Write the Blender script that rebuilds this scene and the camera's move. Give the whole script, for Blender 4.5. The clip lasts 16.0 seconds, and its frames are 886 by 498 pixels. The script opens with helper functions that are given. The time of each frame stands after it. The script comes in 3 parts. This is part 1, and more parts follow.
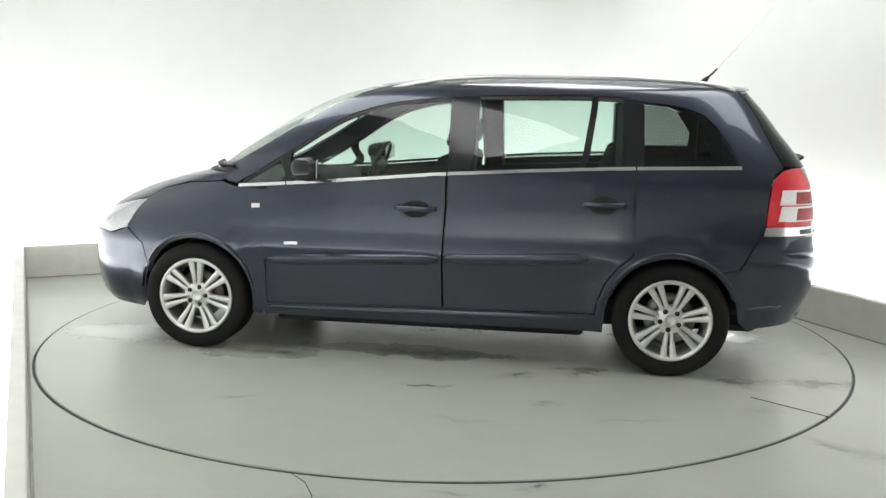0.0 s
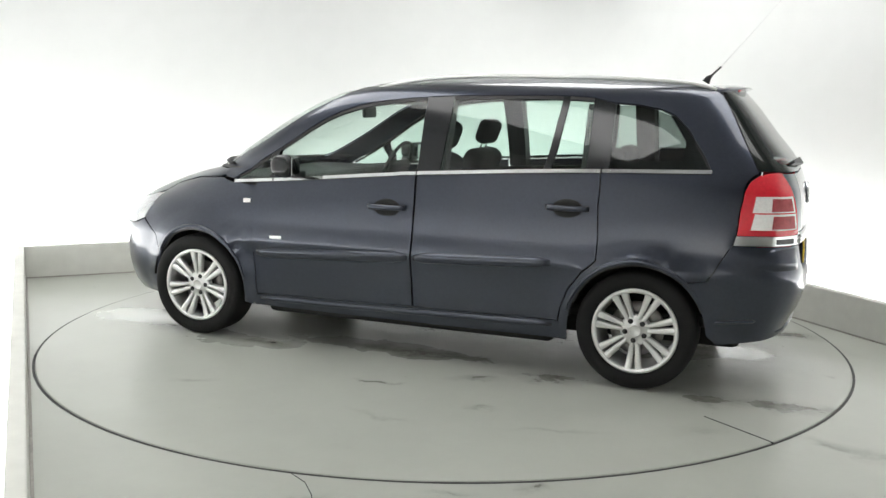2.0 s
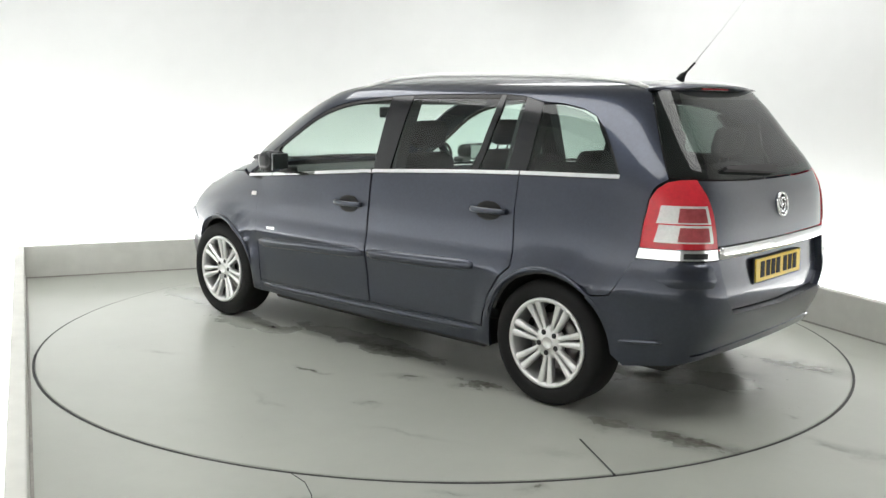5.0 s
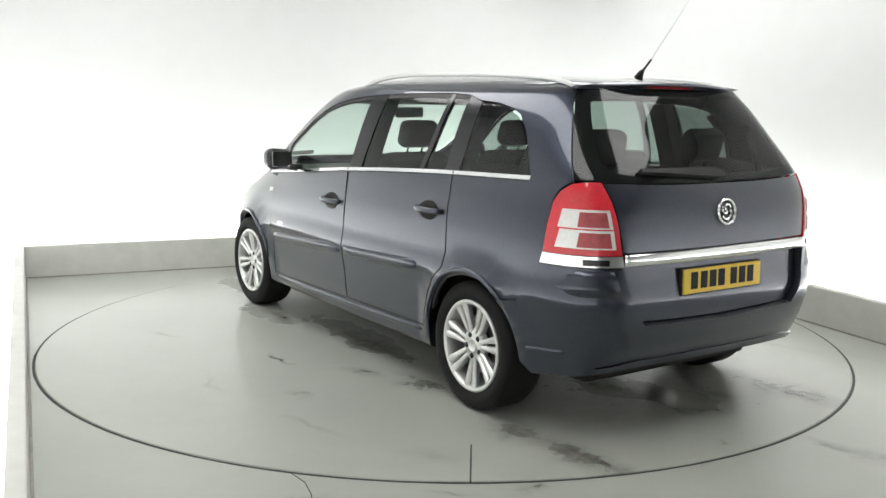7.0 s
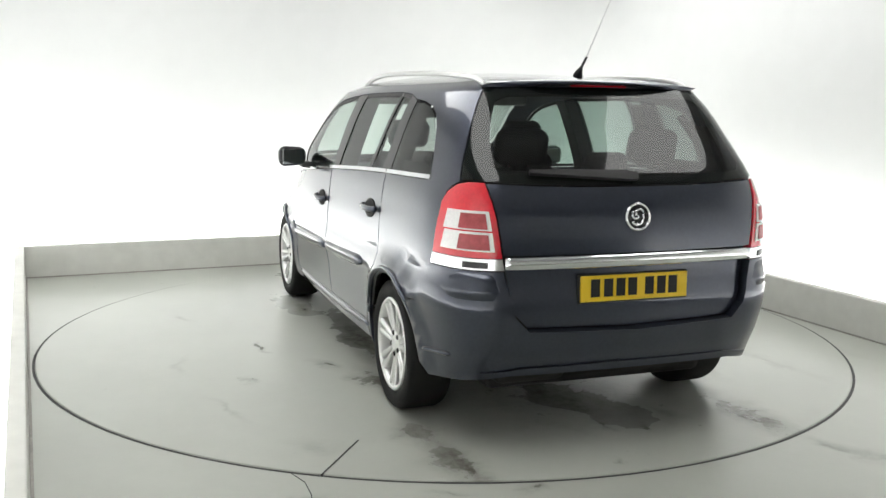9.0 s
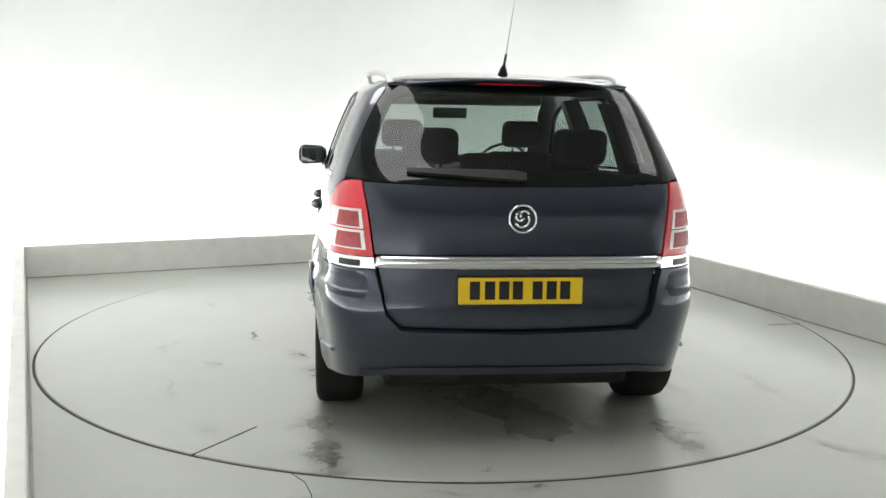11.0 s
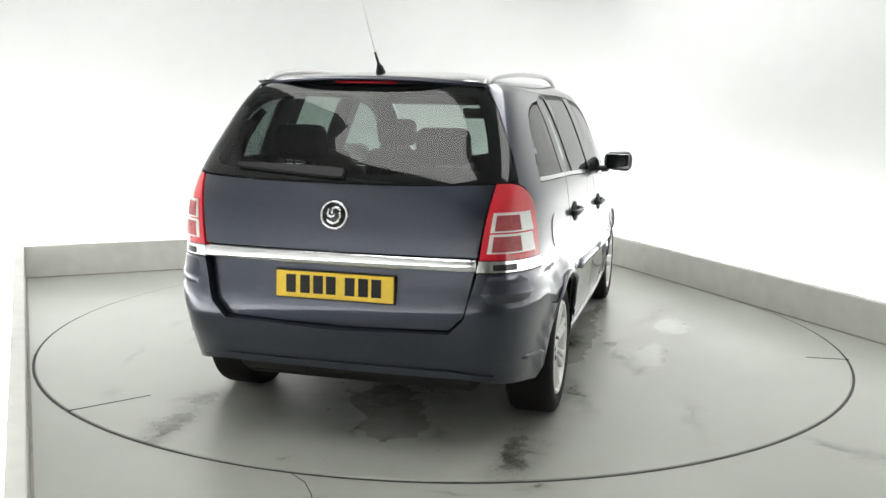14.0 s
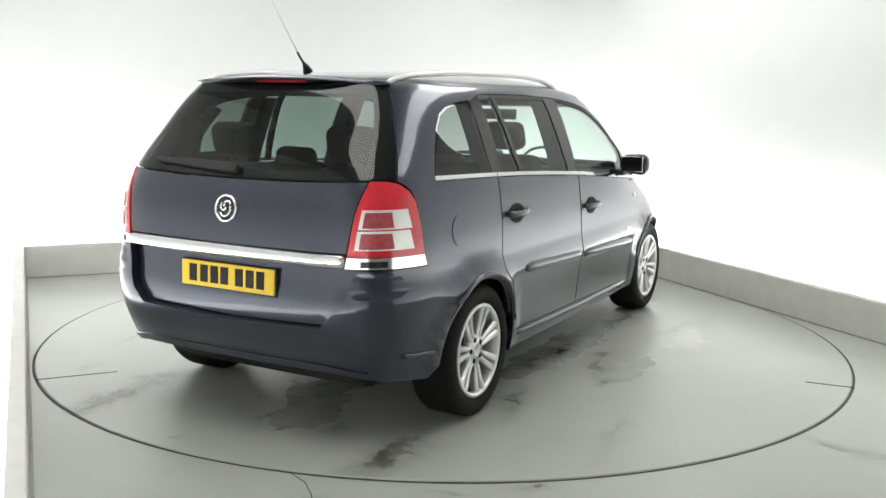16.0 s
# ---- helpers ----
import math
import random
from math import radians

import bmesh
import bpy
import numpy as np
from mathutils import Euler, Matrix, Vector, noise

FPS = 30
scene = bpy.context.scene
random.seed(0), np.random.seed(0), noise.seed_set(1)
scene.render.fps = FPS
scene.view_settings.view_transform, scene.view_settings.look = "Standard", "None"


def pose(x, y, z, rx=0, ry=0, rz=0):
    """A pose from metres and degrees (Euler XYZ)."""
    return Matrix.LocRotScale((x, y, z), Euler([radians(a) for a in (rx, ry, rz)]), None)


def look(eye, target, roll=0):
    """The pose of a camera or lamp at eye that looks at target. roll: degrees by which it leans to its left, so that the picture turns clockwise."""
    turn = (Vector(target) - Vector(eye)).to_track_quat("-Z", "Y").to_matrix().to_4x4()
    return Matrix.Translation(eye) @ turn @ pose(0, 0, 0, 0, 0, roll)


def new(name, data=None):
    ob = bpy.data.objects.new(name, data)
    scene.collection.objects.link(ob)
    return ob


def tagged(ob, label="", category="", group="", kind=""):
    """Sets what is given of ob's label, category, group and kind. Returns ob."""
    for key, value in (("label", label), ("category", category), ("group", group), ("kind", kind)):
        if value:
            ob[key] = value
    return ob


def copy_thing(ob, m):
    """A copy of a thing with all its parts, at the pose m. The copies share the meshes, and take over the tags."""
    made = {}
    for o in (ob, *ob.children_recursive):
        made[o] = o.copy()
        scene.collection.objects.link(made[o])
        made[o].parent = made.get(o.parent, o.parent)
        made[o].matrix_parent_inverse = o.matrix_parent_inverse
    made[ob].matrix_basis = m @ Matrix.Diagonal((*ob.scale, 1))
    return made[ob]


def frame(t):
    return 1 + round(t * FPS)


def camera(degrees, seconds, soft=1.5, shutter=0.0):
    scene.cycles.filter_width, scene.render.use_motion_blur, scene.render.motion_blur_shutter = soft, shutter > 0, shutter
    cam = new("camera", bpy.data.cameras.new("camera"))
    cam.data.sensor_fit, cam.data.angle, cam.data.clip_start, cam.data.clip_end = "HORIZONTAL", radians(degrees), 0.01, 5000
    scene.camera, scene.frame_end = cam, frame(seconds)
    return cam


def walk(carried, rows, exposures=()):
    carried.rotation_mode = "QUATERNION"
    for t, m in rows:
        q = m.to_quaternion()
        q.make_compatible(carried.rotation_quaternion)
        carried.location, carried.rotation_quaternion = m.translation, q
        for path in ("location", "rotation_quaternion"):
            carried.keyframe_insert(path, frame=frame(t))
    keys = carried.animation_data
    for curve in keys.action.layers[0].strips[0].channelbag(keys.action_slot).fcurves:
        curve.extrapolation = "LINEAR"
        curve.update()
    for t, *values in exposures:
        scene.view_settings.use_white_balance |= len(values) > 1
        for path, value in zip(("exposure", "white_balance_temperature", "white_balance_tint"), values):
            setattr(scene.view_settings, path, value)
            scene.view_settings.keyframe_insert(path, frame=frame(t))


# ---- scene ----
cam = camera(50.18, 16.0, soft=1.5)
EYE, TARGET, ROLL = (0.000, -5.937, 1.486), (-0.0144, -0.0138, 0.5301), 0.956
walk(cam, [(0.0, look(EYE, TARGET, ROLL)), (16.0, look(EYE, TARGET, ROLL))])
# heading of the car on the turntable, degrees, every second
HEADING = [171.02, 164.93, 158.49, 151.82, 145.0, 138.1, 131.17, 124.22, 117.26, 110.31, 103.34, 96.36, 89.37, 82.36, 75.35, 68.37, 61.45]
CAR_X, CAR_Y, TABLE_R = -1.352, -0.080, 2.424

# ---- light ----
world = bpy.data.worlds.new("world")
scene.world = world
world.use_nodes = True
world.node_tree.nodes["Background"].inputs[0].default_value = (0.9, 0.95, 1.0, 1)
world.node_tree.nodes["Background"].inputs[1].default_value = 0.3
scene.view_settings.exposure = 0.0


# ---- materials ----
def mat(name, color, rough=0.5, metal=0.0, grain=0.0, scale=40.0, bump=0.0, coat=0.0, spec=0.5, rvar=0.0):
    m = bpy.data.materials.new(name)
    m.use_nodes = True
    nt = m.node_tree
    b = nt.nodes["Principled BSDF"]
    b.inputs["Base Color"].default_value = (*color, 1)
    b.inputs["Roughness"].default_value = rough
    b.inputs["Metallic"].default_value = metal
    b.inputs["Specular IOR Level"].default_value = spec
    if coat:
        b.inputs["Coat Weight"].default_value = coat
        b.inputs["Coat Roughness"].default_value = 0.03
    if grain or bump or rvar:
        tc = nt.nodes.new("ShaderNodeTexCoord")
        n1 = nt.nodes.new("ShaderNodeTexNoise")
        n1.inputs["Scale"].default_value = scale
        n1.inputs["Detail"].default_value = 8
        n2 = nt.nodes.new("ShaderNodeTexNoise")
        n2.inputs["Scale"].default_value = scale * 0.07
        n2.inputs["Detail"].default_value = 4
        for n in (n1, n2):
            nt.links.new(tc.outputs["Object"], n.inputs["Vector"])
        add = nt.nodes.new("ShaderNodeMath")
        add.operation = "ADD"
        nt.links.new(n1.outputs["Fac"], add.inputs[0])
        nt.links.new(n2.outputs["Fac"], add.inputs[1])
        if grain:
            mr = nt.nodes.new("ShaderNodeMapRange")
            mr.inputs["From Min"].default_value, mr.inputs["From Max"].default_value = 0.6, 1.4
            mr.inputs["To Min"].default_value, mr.inputs["To Max"].default_value = 1 - grain, 1 + grain
            nt.links.new(add.outputs[0], mr.inputs["Value"])
            mx = nt.nodes.new("ShaderNodeVectorMath")
            mx.operation = "SCALE"
            mx.inputs[0].default_value = color
            nt.links.new(mr.outputs[0], mx.inputs["Scale"])
            nt.links.new(mx.outputs[0], b.inputs["Base Color"])
        if rvar:
            mr = nt.nodes.new("ShaderNodeMapRange")
            mr.inputs["From Min"].default_value, mr.inputs["From Max"].default_value = 0.6, 1.4
            mr.inputs["To Min"].default_value, mr.inputs["To Max"].default_value = max(0, rough - rvar), rough + rvar
            nt.links.new(add.outputs[0], mr.inputs["Value"])
            nt.links.new(mr.outputs[0], b.inputs["Roughness"])
        if bump:
            bp = nt.nodes.new("ShaderNodeBump")
            bp.inputs["Strength"].default_value = bump
            bp.inputs["Distance"].default_value = 0.004
            nt.links.new(n1.outputs["Fac"], bp.inputs["Height"])
            nt.links.new(bp.outputs[0], b.inputs["Normal"])
    return m


def glass_mat(name, color, rough=0.0):
    m = bpy.data.materials.new(name)
    m.use_nodes = True
    nt = m.node_tree
    nt.nodes.remove(nt.nodes["Principled BSDF"])
    t = nt.nodes.new("ShaderNodeBsdfTransparent")
    t.inputs[0].default_value = (*color, 1)
    g = nt.nodes.new("ShaderNodeBsdfGlossy")
    g.inputs["Roughness"].default_value = rough
    lw = nt.nodes.new("ShaderNodeLayerWeight")
    lw.inputs["Blend"].default_value = 0.5
    pw = nt.nodes.new("ShaderNodeMath")
    pw.operation = "POWER"
    nt.links.new(lw.outputs["Facing"], pw.inputs[0])
    pw.inputs[1].default_value = 5.0
    fr = nt.nodes.new("ShaderNodeMath")
    fr.operation = "MULTIPLY_ADD"
    nt.links.new(pw.outputs[0], fr.inputs[0])
    fr.inputs[1].default_value, fr.inputs[2].default_value = 0.94, 0.05
    mix = nt.nodes.new("ShaderNodeMixShader")
    nt.links.new(fr.outputs[0], mix.inputs[0])
    nt.links.new(t.outputs[0], mix.inputs[1])
    nt.links.new(g.outputs[0], mix.inputs[2])
    nt.links.new(mix.outputs[0], nt.nodes["Material Output"].inputs[0])
    return m


def glow_mat(name, color, strength):
    m = bpy.data.materials.new(name)
    m.use_nodes = True
    b = m.node_tree.nodes["Principled BSDF"]
    b.inputs["Base Color"].default_value = (*color, 1)
    b.inputs["Emission Color"].default_value = (*color, 1)
    b.inputs["Emission Strength"].default_value = strength
    return m


PAINT = mat("blue_grey_metallic_paint", (0.034, 0.041, 0.062), 0.30, 0.75, grain=0.12, scale=900, coat=1.0)
BLACK_GLOSS = mat("black_gloss_trim", (0.012, 0.013, 0.015), 0.15)
BLACK = mat("black_plastic", (0.016, 0.016, 0.017), 0.5, grain=0.10, scale=80, bump=0.03)
RUBBER = mat("tyre_rubber", (0.010, 0.010, 0.010), 0.75, grain=0.3, scale=120, bump=0.15, rvar=0.1, spec=0.25)
CHROME = mat("chrome", (0.82, 0.83, 0.84), 0.08, 1.0)
ALLOY = mat("silver_alloy", (0.70, 0.70, 0.69), 0.34, 0.70, grain=0.03, scale=200)
DISC = mat("brake_disc_steel", (0.25, 0.24, 0.23), 0.35, 0.9, grain=0.15, scale=90)
GLASS = glass_mat("clear_green_glass", (0.67, 0.78, 0.73))
CLEAR_GLASS = glass_mat("clear_windscreen_glass", (0.88, 0.93, 0.90))
REAR_GLASS = glass_mat("dark_tinted_rear_glass", (0.26, 0.31, 0.29))
PRIVACY = glass_mat("tinted_glass", (0.33, 0.38, 0.36))
FABRIC = mat("charcoal_seat_fabric", (0.016, 0.016, 0.017), 0.9, grain=0.10, scale=60, bump=0.05)
LINER = mat("grey_headliner", (0.16, 0.16, 0.155), 0.9, grain=0.06, scale=60)
UNDER = mat("underbody_black", (0.007, 0.007, 0.007), 0.8, grain=0.3, scale=30, bump=0.2)
RED_LENS = mat("red_lens", (0.66, 0.018, 0.035), 0.10, grain=0.15, scale=70, bump=0.06, coat=1.0)
CLEAR_LENS = mat("silvered_clear_lens", (0.86, 0.83, 0.82), 0.2, 0.15, grain=0.14, scale=90, bump=0.08, coat=1.0)
PLATE = mat("yellow_plate", (0.85, 0.58, 0.02), 0.35, grain=0.05, scale=60)
INK = mat("plate_black_bars", (0.008, 0.008, 0.008), 0.7)
WALL = mat("white_wall_paint", (0.82, 0.83, 0.82), 0.7, grain=0.02, scale=6, bump=0.03)
KERB = mat("cream_kerb_paint", (0.62, 0.62, 0.58), 0.6, grain=0.10, scale=9, bump=0.1)
BOUNCE_WALL = mat("bounce_wall_paint", (0.82, 0.82, 0.80), 0.8, grain=0.05, scale=6)
CEIL = mat("grey_ceiling", (0.34, 0.34, 0.34), 0.8, grain=0.02, scale=5)
GLOW = glow_mat("ceiling_diffuser", (1.0, 1.0, 0.99), 3.5)
COVE = glow_mat("cove_lamp_diffuser", (1.0, 1.0, 0.99), 4.2)
HEAD_LENS = mat("headlight_lens", (0.55, 0.56, 0.58), 0.12, 0.6, grain=0.15, scale=25, coat=1.0)
DARK_RED = mat("dark_red_reflector", (0.40, 0.07, 0.08), 0.25, grain=0.35, scale=45)
GREY_ROD = mat("grey_rod", (0.75, 0.75, 0.75), 0.4)
MIRROR = mat("mirror_glass", (0.55, 0.57, 0.57), 0.02, 1.0)
JOINT_SHADE = mat("grey_joint_shade", (0.30, 0.29, 0.265), 0.7, grain=0.35, scale=30, bump=0.1)
STEEL = mat("turntable_edge_gap", (0.03, 0.03, 0.03), 0.6)


# ---- building helpers ----
def mesh_object(name, bm, material, parent=None, label="", smooth=True):
    me = bpy.data.meshes.new(name)
    bmesh.ops.recalc_face_normals(bm, faces=bm.faces)
    for f in bm.faces:
        f.smooth = smooth
    bm.to_mesh(me)
    bm.free()
    me.materials.append(material)
    ob = new(name, me)
    if parent is not None:
        ob.parent = parent
    if label:
        tagged(ob, label)
    return ob


def part(name, bm, material, parent, label="", smooth=True):
    return mesh_object(name, bm, material, parent, label, smooth)


def box(x0, x1, y0, y1, z0, z1, bevel=0.0, seg=2):
    bm = bmesh.new()
    bmesh.ops.create_cube(bm, size=1)
    for v in bm.verts:
        v.co = Vector(((x0 + x1) / 2 + v.co.x * (x1 - x0), (y0 + y1) / 2 + v.co.y * (y1 - y0), (z0 + z1) / 2 + v.co.z * (z1 - z0)))
    if bevel:
        bmesh.ops.bevel(bm, geom=bm.edges[:], offset=bevel, segments=seg, affect="EDGES", profile=0.5)
    return bm


def lathe(profile, n=64, close=False):
    """Turn a profile of (radius, y) about the y axis."""
    bm = bmesh.new()
    rings = []
    for k in range(n):
        a = 2 * math.pi * k / n
        rings.append([bm.verts.new((r * math.cos(a), y, r * math.sin(a))) for r, y in profile])
    m = len(profile)
    for k in range(n):
        a, b = rings[k], rings[(k + 1) % n]
        for i in range(m if close else m - 1):
            j = (i + 1) % m
            bm.faces.new((a[i], a[j], b[j], b[i]))
    return bm


def tube(pts, radius, n=10):
    bm = bmesh.new()
    rings = []
    for i, p in enumerate(pts):
        p = Vector(p)
        d = (Vector(pts[min(i + 1, len(pts) - 1)]) - Vector(pts[max(i - 1, 0)])).normalized()
        a = d.orthogonal().normalized() if abs(d.z) > 0.95 else Vector((0, 0, 1)).cross(d).normalized()
        c = d.cross(a)
        r = radius(i / (len(pts) - 1)) if callable(radius) else radius
        rings.append([bm.verts.new(p + r * (math.cos(2 * math.pi * k / n) * a + math.sin(2 * math.pi * k / n) * c)) for k in range(n)])
    for a, c in zip(rings, rings[1:]):
        for k in range(n):
            bm.faces.new((a[k], a[(k + 1) % n], c[(k + 1) % n], c[k]))
    bm.faces.new(rings[0])
    bm.faces.new(rings[-1])
    return bm


# ---- the room ----
WALL_ANGLE = 24.0
ROOM = Matrix.Rotation(radians(WALL_ANGLE), 4, "Z")


def placed(ob, m):
    ob.matrix_world = m
    return ob


X0, X1, Y1, Y0 = -2.46, 2.46, 2.71, -8.0      # room's own axes: kerb lines left, right, back, front
CUT = -2.0                                    # the white backdrop ends here; an added pale wall, unseen, closes the room behind
KH, KT, GAP = 0.25, 0.07, 0.42               # kerb height and thickness, trough behind it


def floor_mat(name, stains, puddles=()):
    """Grey-green floor paint, scuffed and blotched, with oily stains, painted under-car shade and wet patches: (x, y,
    length, width, angle, strength).
    """
    m = bpy.data.materials.new(name)
    m.use_nodes = True
    nt = m.node_tree
    L, nn = nt.links.new, nt.nodes.new
    bs = nt.nodes["Principled BSDF"]
    tc = nn("ShaderNodeTexCoord")

    def noise_tex(scale, detail=6, rough=0.6):
        n = nn("ShaderNodeTexNoise")
        n.inputs["Scale"].default_value, n.inputs["Detail"].default_value, n.inputs["Roughness"].default_value = scale, detail, rough
        L(tc.outputs["Object"], n.inputs["Vector"])
        return n

    def math_node(op, a, c, clamp=False):
        n = nn("ShaderNodeMath")
        n.operation, n.use_clamp = op, clamp
        for k, v in enumerate((a, c)):
            if isinstance(v, (int, float)):
                n.inputs[k].default_value = v
            else:
                L(v, n.inputs[k])
        return n.outputs[0]
    warp = noise_tex(3.5, 5)
    wv = nn("ShaderNodeVectorMath")
    wv.operation = "MULTIPLY_ADD"
    L(warp.outputs["Color"], wv.inputs[0])
    wv.inputs[1].default_value, wv.inputs[2].default_value = (0.34, 0.34, 0), (-0.17, -0.17, 0)
    pv = nn("ShaderNodeVectorMath")
    L(tc.outputs["Object"], pv.inputs[0])
    L(wv.outputs[0], pv.inputs[1])
    fine = noise_tex(7, 10, 0.78)

    def blot(x, y, lx, ly, ang, s):
        mp = nn("ShaderNodeMapping")
        mp.vector_type = "TEXTURE"
        mp.inputs["Location"].default_value = (x, y, 0)
        mp.inputs["Rotation"].default_value = (0, 0, radians(ang))
        mp.inputs["Scale"].default_value = (lx, ly, 1)
        L(pv.outputs[0], mp.inputs["Vector"])
        fl = nn("ShaderNodeVectorMath")
        fl.operation = "MULTIPLY"
        L(mp.outputs[0], fl.inputs[0])
        fl.inputs[1].default_value = (1, 1, 0)
        ln = nn("ShaderNodeVectorMath")
        ln.operation = "LENGTH"
        L(fl.outputs[0], ln.inputs[0])
        edge = math_node("SUBTRACT", 1.15, ln.outputs["Value"])
        patchy = math_node("MULTIPLY", math_node("SUBTRACT", fine.outputs["Fac"], 0.22, True), 2.2, True)
        soft = math_node("MULTIPLY", edge, 1.0, True)
        return math_node("MULTIPLY", math_node("MULTIPLY", math_node("MULTIPLY", soft, soft), patchy), s * 1.25)
    dark = 0.0
    for st in stains:
        dark = math_node("ADD", dark, blot(*st), True)
    wet = 0.0
    for st in puddles:
        wet = math_node("ADD", wet, blot(*st), True)
    big, small = noise_tex(1.1, 4), noise_tex(60, 6)
    tone = math_node("ADD", math_node("MULTIPLY", big.outputs["Fac"], 0.30), math_node("MULTIPLY", fine.outputs["Fac"], 0.18))
    tone = math_node("ADD", tone, 0.77)
    base = nn("ShaderNodeVectorMath")
    base.operation = "SCALE"
    base.inputs[0].default_value = (0.405, 0.420, 0.378)
    L(tone, base.inputs["Scale"])
    mix = nn("ShaderNodeMix")
    mix.data_type = "RGBA"
    L(dark, mix.inputs["Factor"])
    L(base.outputs[0], mix.inputs[6])
    mix.inputs[7].default_value = (0.075, 0.068, 0.054, 1)
    L(mix.outputs[2], bs.inputs["Base Color"])
    r = math_node("ADD", 0.21, math_node("MULTIPLY", fine.outputs["Fac"], 0.19))
    r = math_node("SUBTRACT", r, math_node("MULTIPLY", wet, 0.24))
    r = math_node("SUBTRACT", r, math_node("MULTIPLY", dark, 0.06))
    L(math_node("MAXIMUM", r, 0.04), bs.inputs["Roughness"])
    bp = nn("ShaderNodeBump")
    bp.inputs["Strength"].default_value, bp.inputs["Distance"].default_value = 0.08, 0.002
    L(small.outputs["Fac"], bp.inputs["Height"])
    L(bp.outputs[0], bs.inputs["Normal"])
    return m


FLOOR_STAINS = [(1.72, -1.95, 0.30, 0.07, -55, 0.55), (1.92, -2.1, 0.3, 0.08, -40, 0.5), (0.37, -2.5, 0.12, 0.06, 20, 0.7), (0.02, -2.54, 0.12, 0.04, 0, 0.5),
                (2.35, -0.1, 0.1, 0.6, 24, 0.3), (2.3, 1.2, 0.08, 0.9, 24, 0.35), (1.75, 2.0, 0.08, 0.5, 24, 0.3), (-0.5, -2.62, 0.2, 0.05, 30, 0.3)]
floor = mesh_object("floor", box(-9, 9, -11, 7, -0.3, -0.006), floor_mat("grey_painted_concrete", FLOOR_STAINS), smooth=False)
tagged(floor, "grey-green painted concrete studio floor with oil stains", "floor", kind="structure")

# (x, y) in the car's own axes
# tyre tracks and stains, plus broad blots that paint the shade under the car
TABLE_STAINS_AND_SHADE = [(-0.62, -0.77, 0.60, 0.15, 0, 1.0), (-0.75, 0.80, 0.55, 0.14, -3, 1.0), (-0.35, 0.85, 0.22, 0.16, 0, 0.9), (-0.05, 0.0, 0.95, 0.95, 0, 0.62),
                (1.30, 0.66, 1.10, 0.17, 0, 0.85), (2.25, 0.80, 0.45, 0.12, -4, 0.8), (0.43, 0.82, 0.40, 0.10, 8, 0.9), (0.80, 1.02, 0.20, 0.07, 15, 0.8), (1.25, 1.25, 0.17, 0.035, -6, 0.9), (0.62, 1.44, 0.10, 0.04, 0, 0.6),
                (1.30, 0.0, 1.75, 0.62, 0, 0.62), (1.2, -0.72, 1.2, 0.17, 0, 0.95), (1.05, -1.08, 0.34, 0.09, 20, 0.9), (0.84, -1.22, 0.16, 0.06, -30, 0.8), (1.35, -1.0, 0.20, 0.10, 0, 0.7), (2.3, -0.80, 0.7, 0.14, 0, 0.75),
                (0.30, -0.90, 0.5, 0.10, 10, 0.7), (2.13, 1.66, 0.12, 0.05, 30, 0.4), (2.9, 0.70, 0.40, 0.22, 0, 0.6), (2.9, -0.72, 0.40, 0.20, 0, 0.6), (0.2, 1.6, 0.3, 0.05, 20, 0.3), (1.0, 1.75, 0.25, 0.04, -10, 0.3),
                (0.1, -1.5, 0.5, 0.08, 10, 0.35), (2.2, -1.2, 0.6, 0.10, -15, 0.4), (-0.4, 1.3, 0.2, 0.1, 40, 0.25), (-0.55, 0.0, 0.13, 0.04, 10, 0.45), (-0.62, -0.15, 0.10, 0.03, -10, 0.4), (-0.94, 0.17, 0.06, 0.03, 0, 0.6), (-0.48, -0.36, 0.22, 0.12, 0, 0.4)]
PUDDLES = [(-0.40, -0.14, 0.24, 0.15, 0, 2.5), (-0.10, 0.02, 0.25, 0.14, 10, 1.2), (1.02, -1.22, 0.24, 0.10, 10, 1.4), (1.28, -1.24, 0.16, 0.09, 0, 1.4), (1.95, -1.33, 0.28, 0.13, 0, 1.2), (1.55, 0.62, 0.9, 0.22, 0, 0.45), (2.35, 0.85, 0.5, 0.18, 0, 1.0), (3.3, 0.6, 0.5, 0.25, 0, 0.9), (1.4, -0.75, 1.0, 0.24, 0, 0.45)]
shift = lambda rows: [(x + CAR_X, y + CAR_Y, *rest) for x, y, *rest in rows]
turntable = new("turntable")
tagged(turntable, "round grey turntable with tyre marks and painted under-car shade, flush with the floor", "turntable")
bm = lathe([(0.0001, 0.0), (TABLE_R - 0.004, 0.0), (TABLE_R, -0.003), (TABLE_R, -0.1), (0.0001, -0.1)], 220)
bmesh.ops.rotate(bm, verts=bm.verts, cent=(0, 0, 0), matrix=Matrix.Rotation(math.pi / 2, 3, "X"))
part("table_top", bm, floor_mat("turntable_paint", shift(TABLE_STAINS_AND_SHADE), shift(PUDDLES)), turntable, smooth=False)
for x, y, a, ln in ((-0.56, 1.235, -36, 0.40), (1.41, -2.24, 97, 0.24)):
    slot = part("slot", box(-ln / 2, ln / 2, -0.0035, 0.0035, -0.004, 0.002), STEEL, turntable, "narrow dark slot in the plate", smooth=False)
    slot.matrix_basis = pose(x + CAR_X, y + CAR_Y, 0, 0, 0, a)
bm = lathe([(TABLE_R + 0.001, -0.0055), (TABLE_R + 0.015, -0.0045), (TABLE_R + 0.015, -0.05), (TABLE_R + 0.001, -0.05)], 220, close=True)
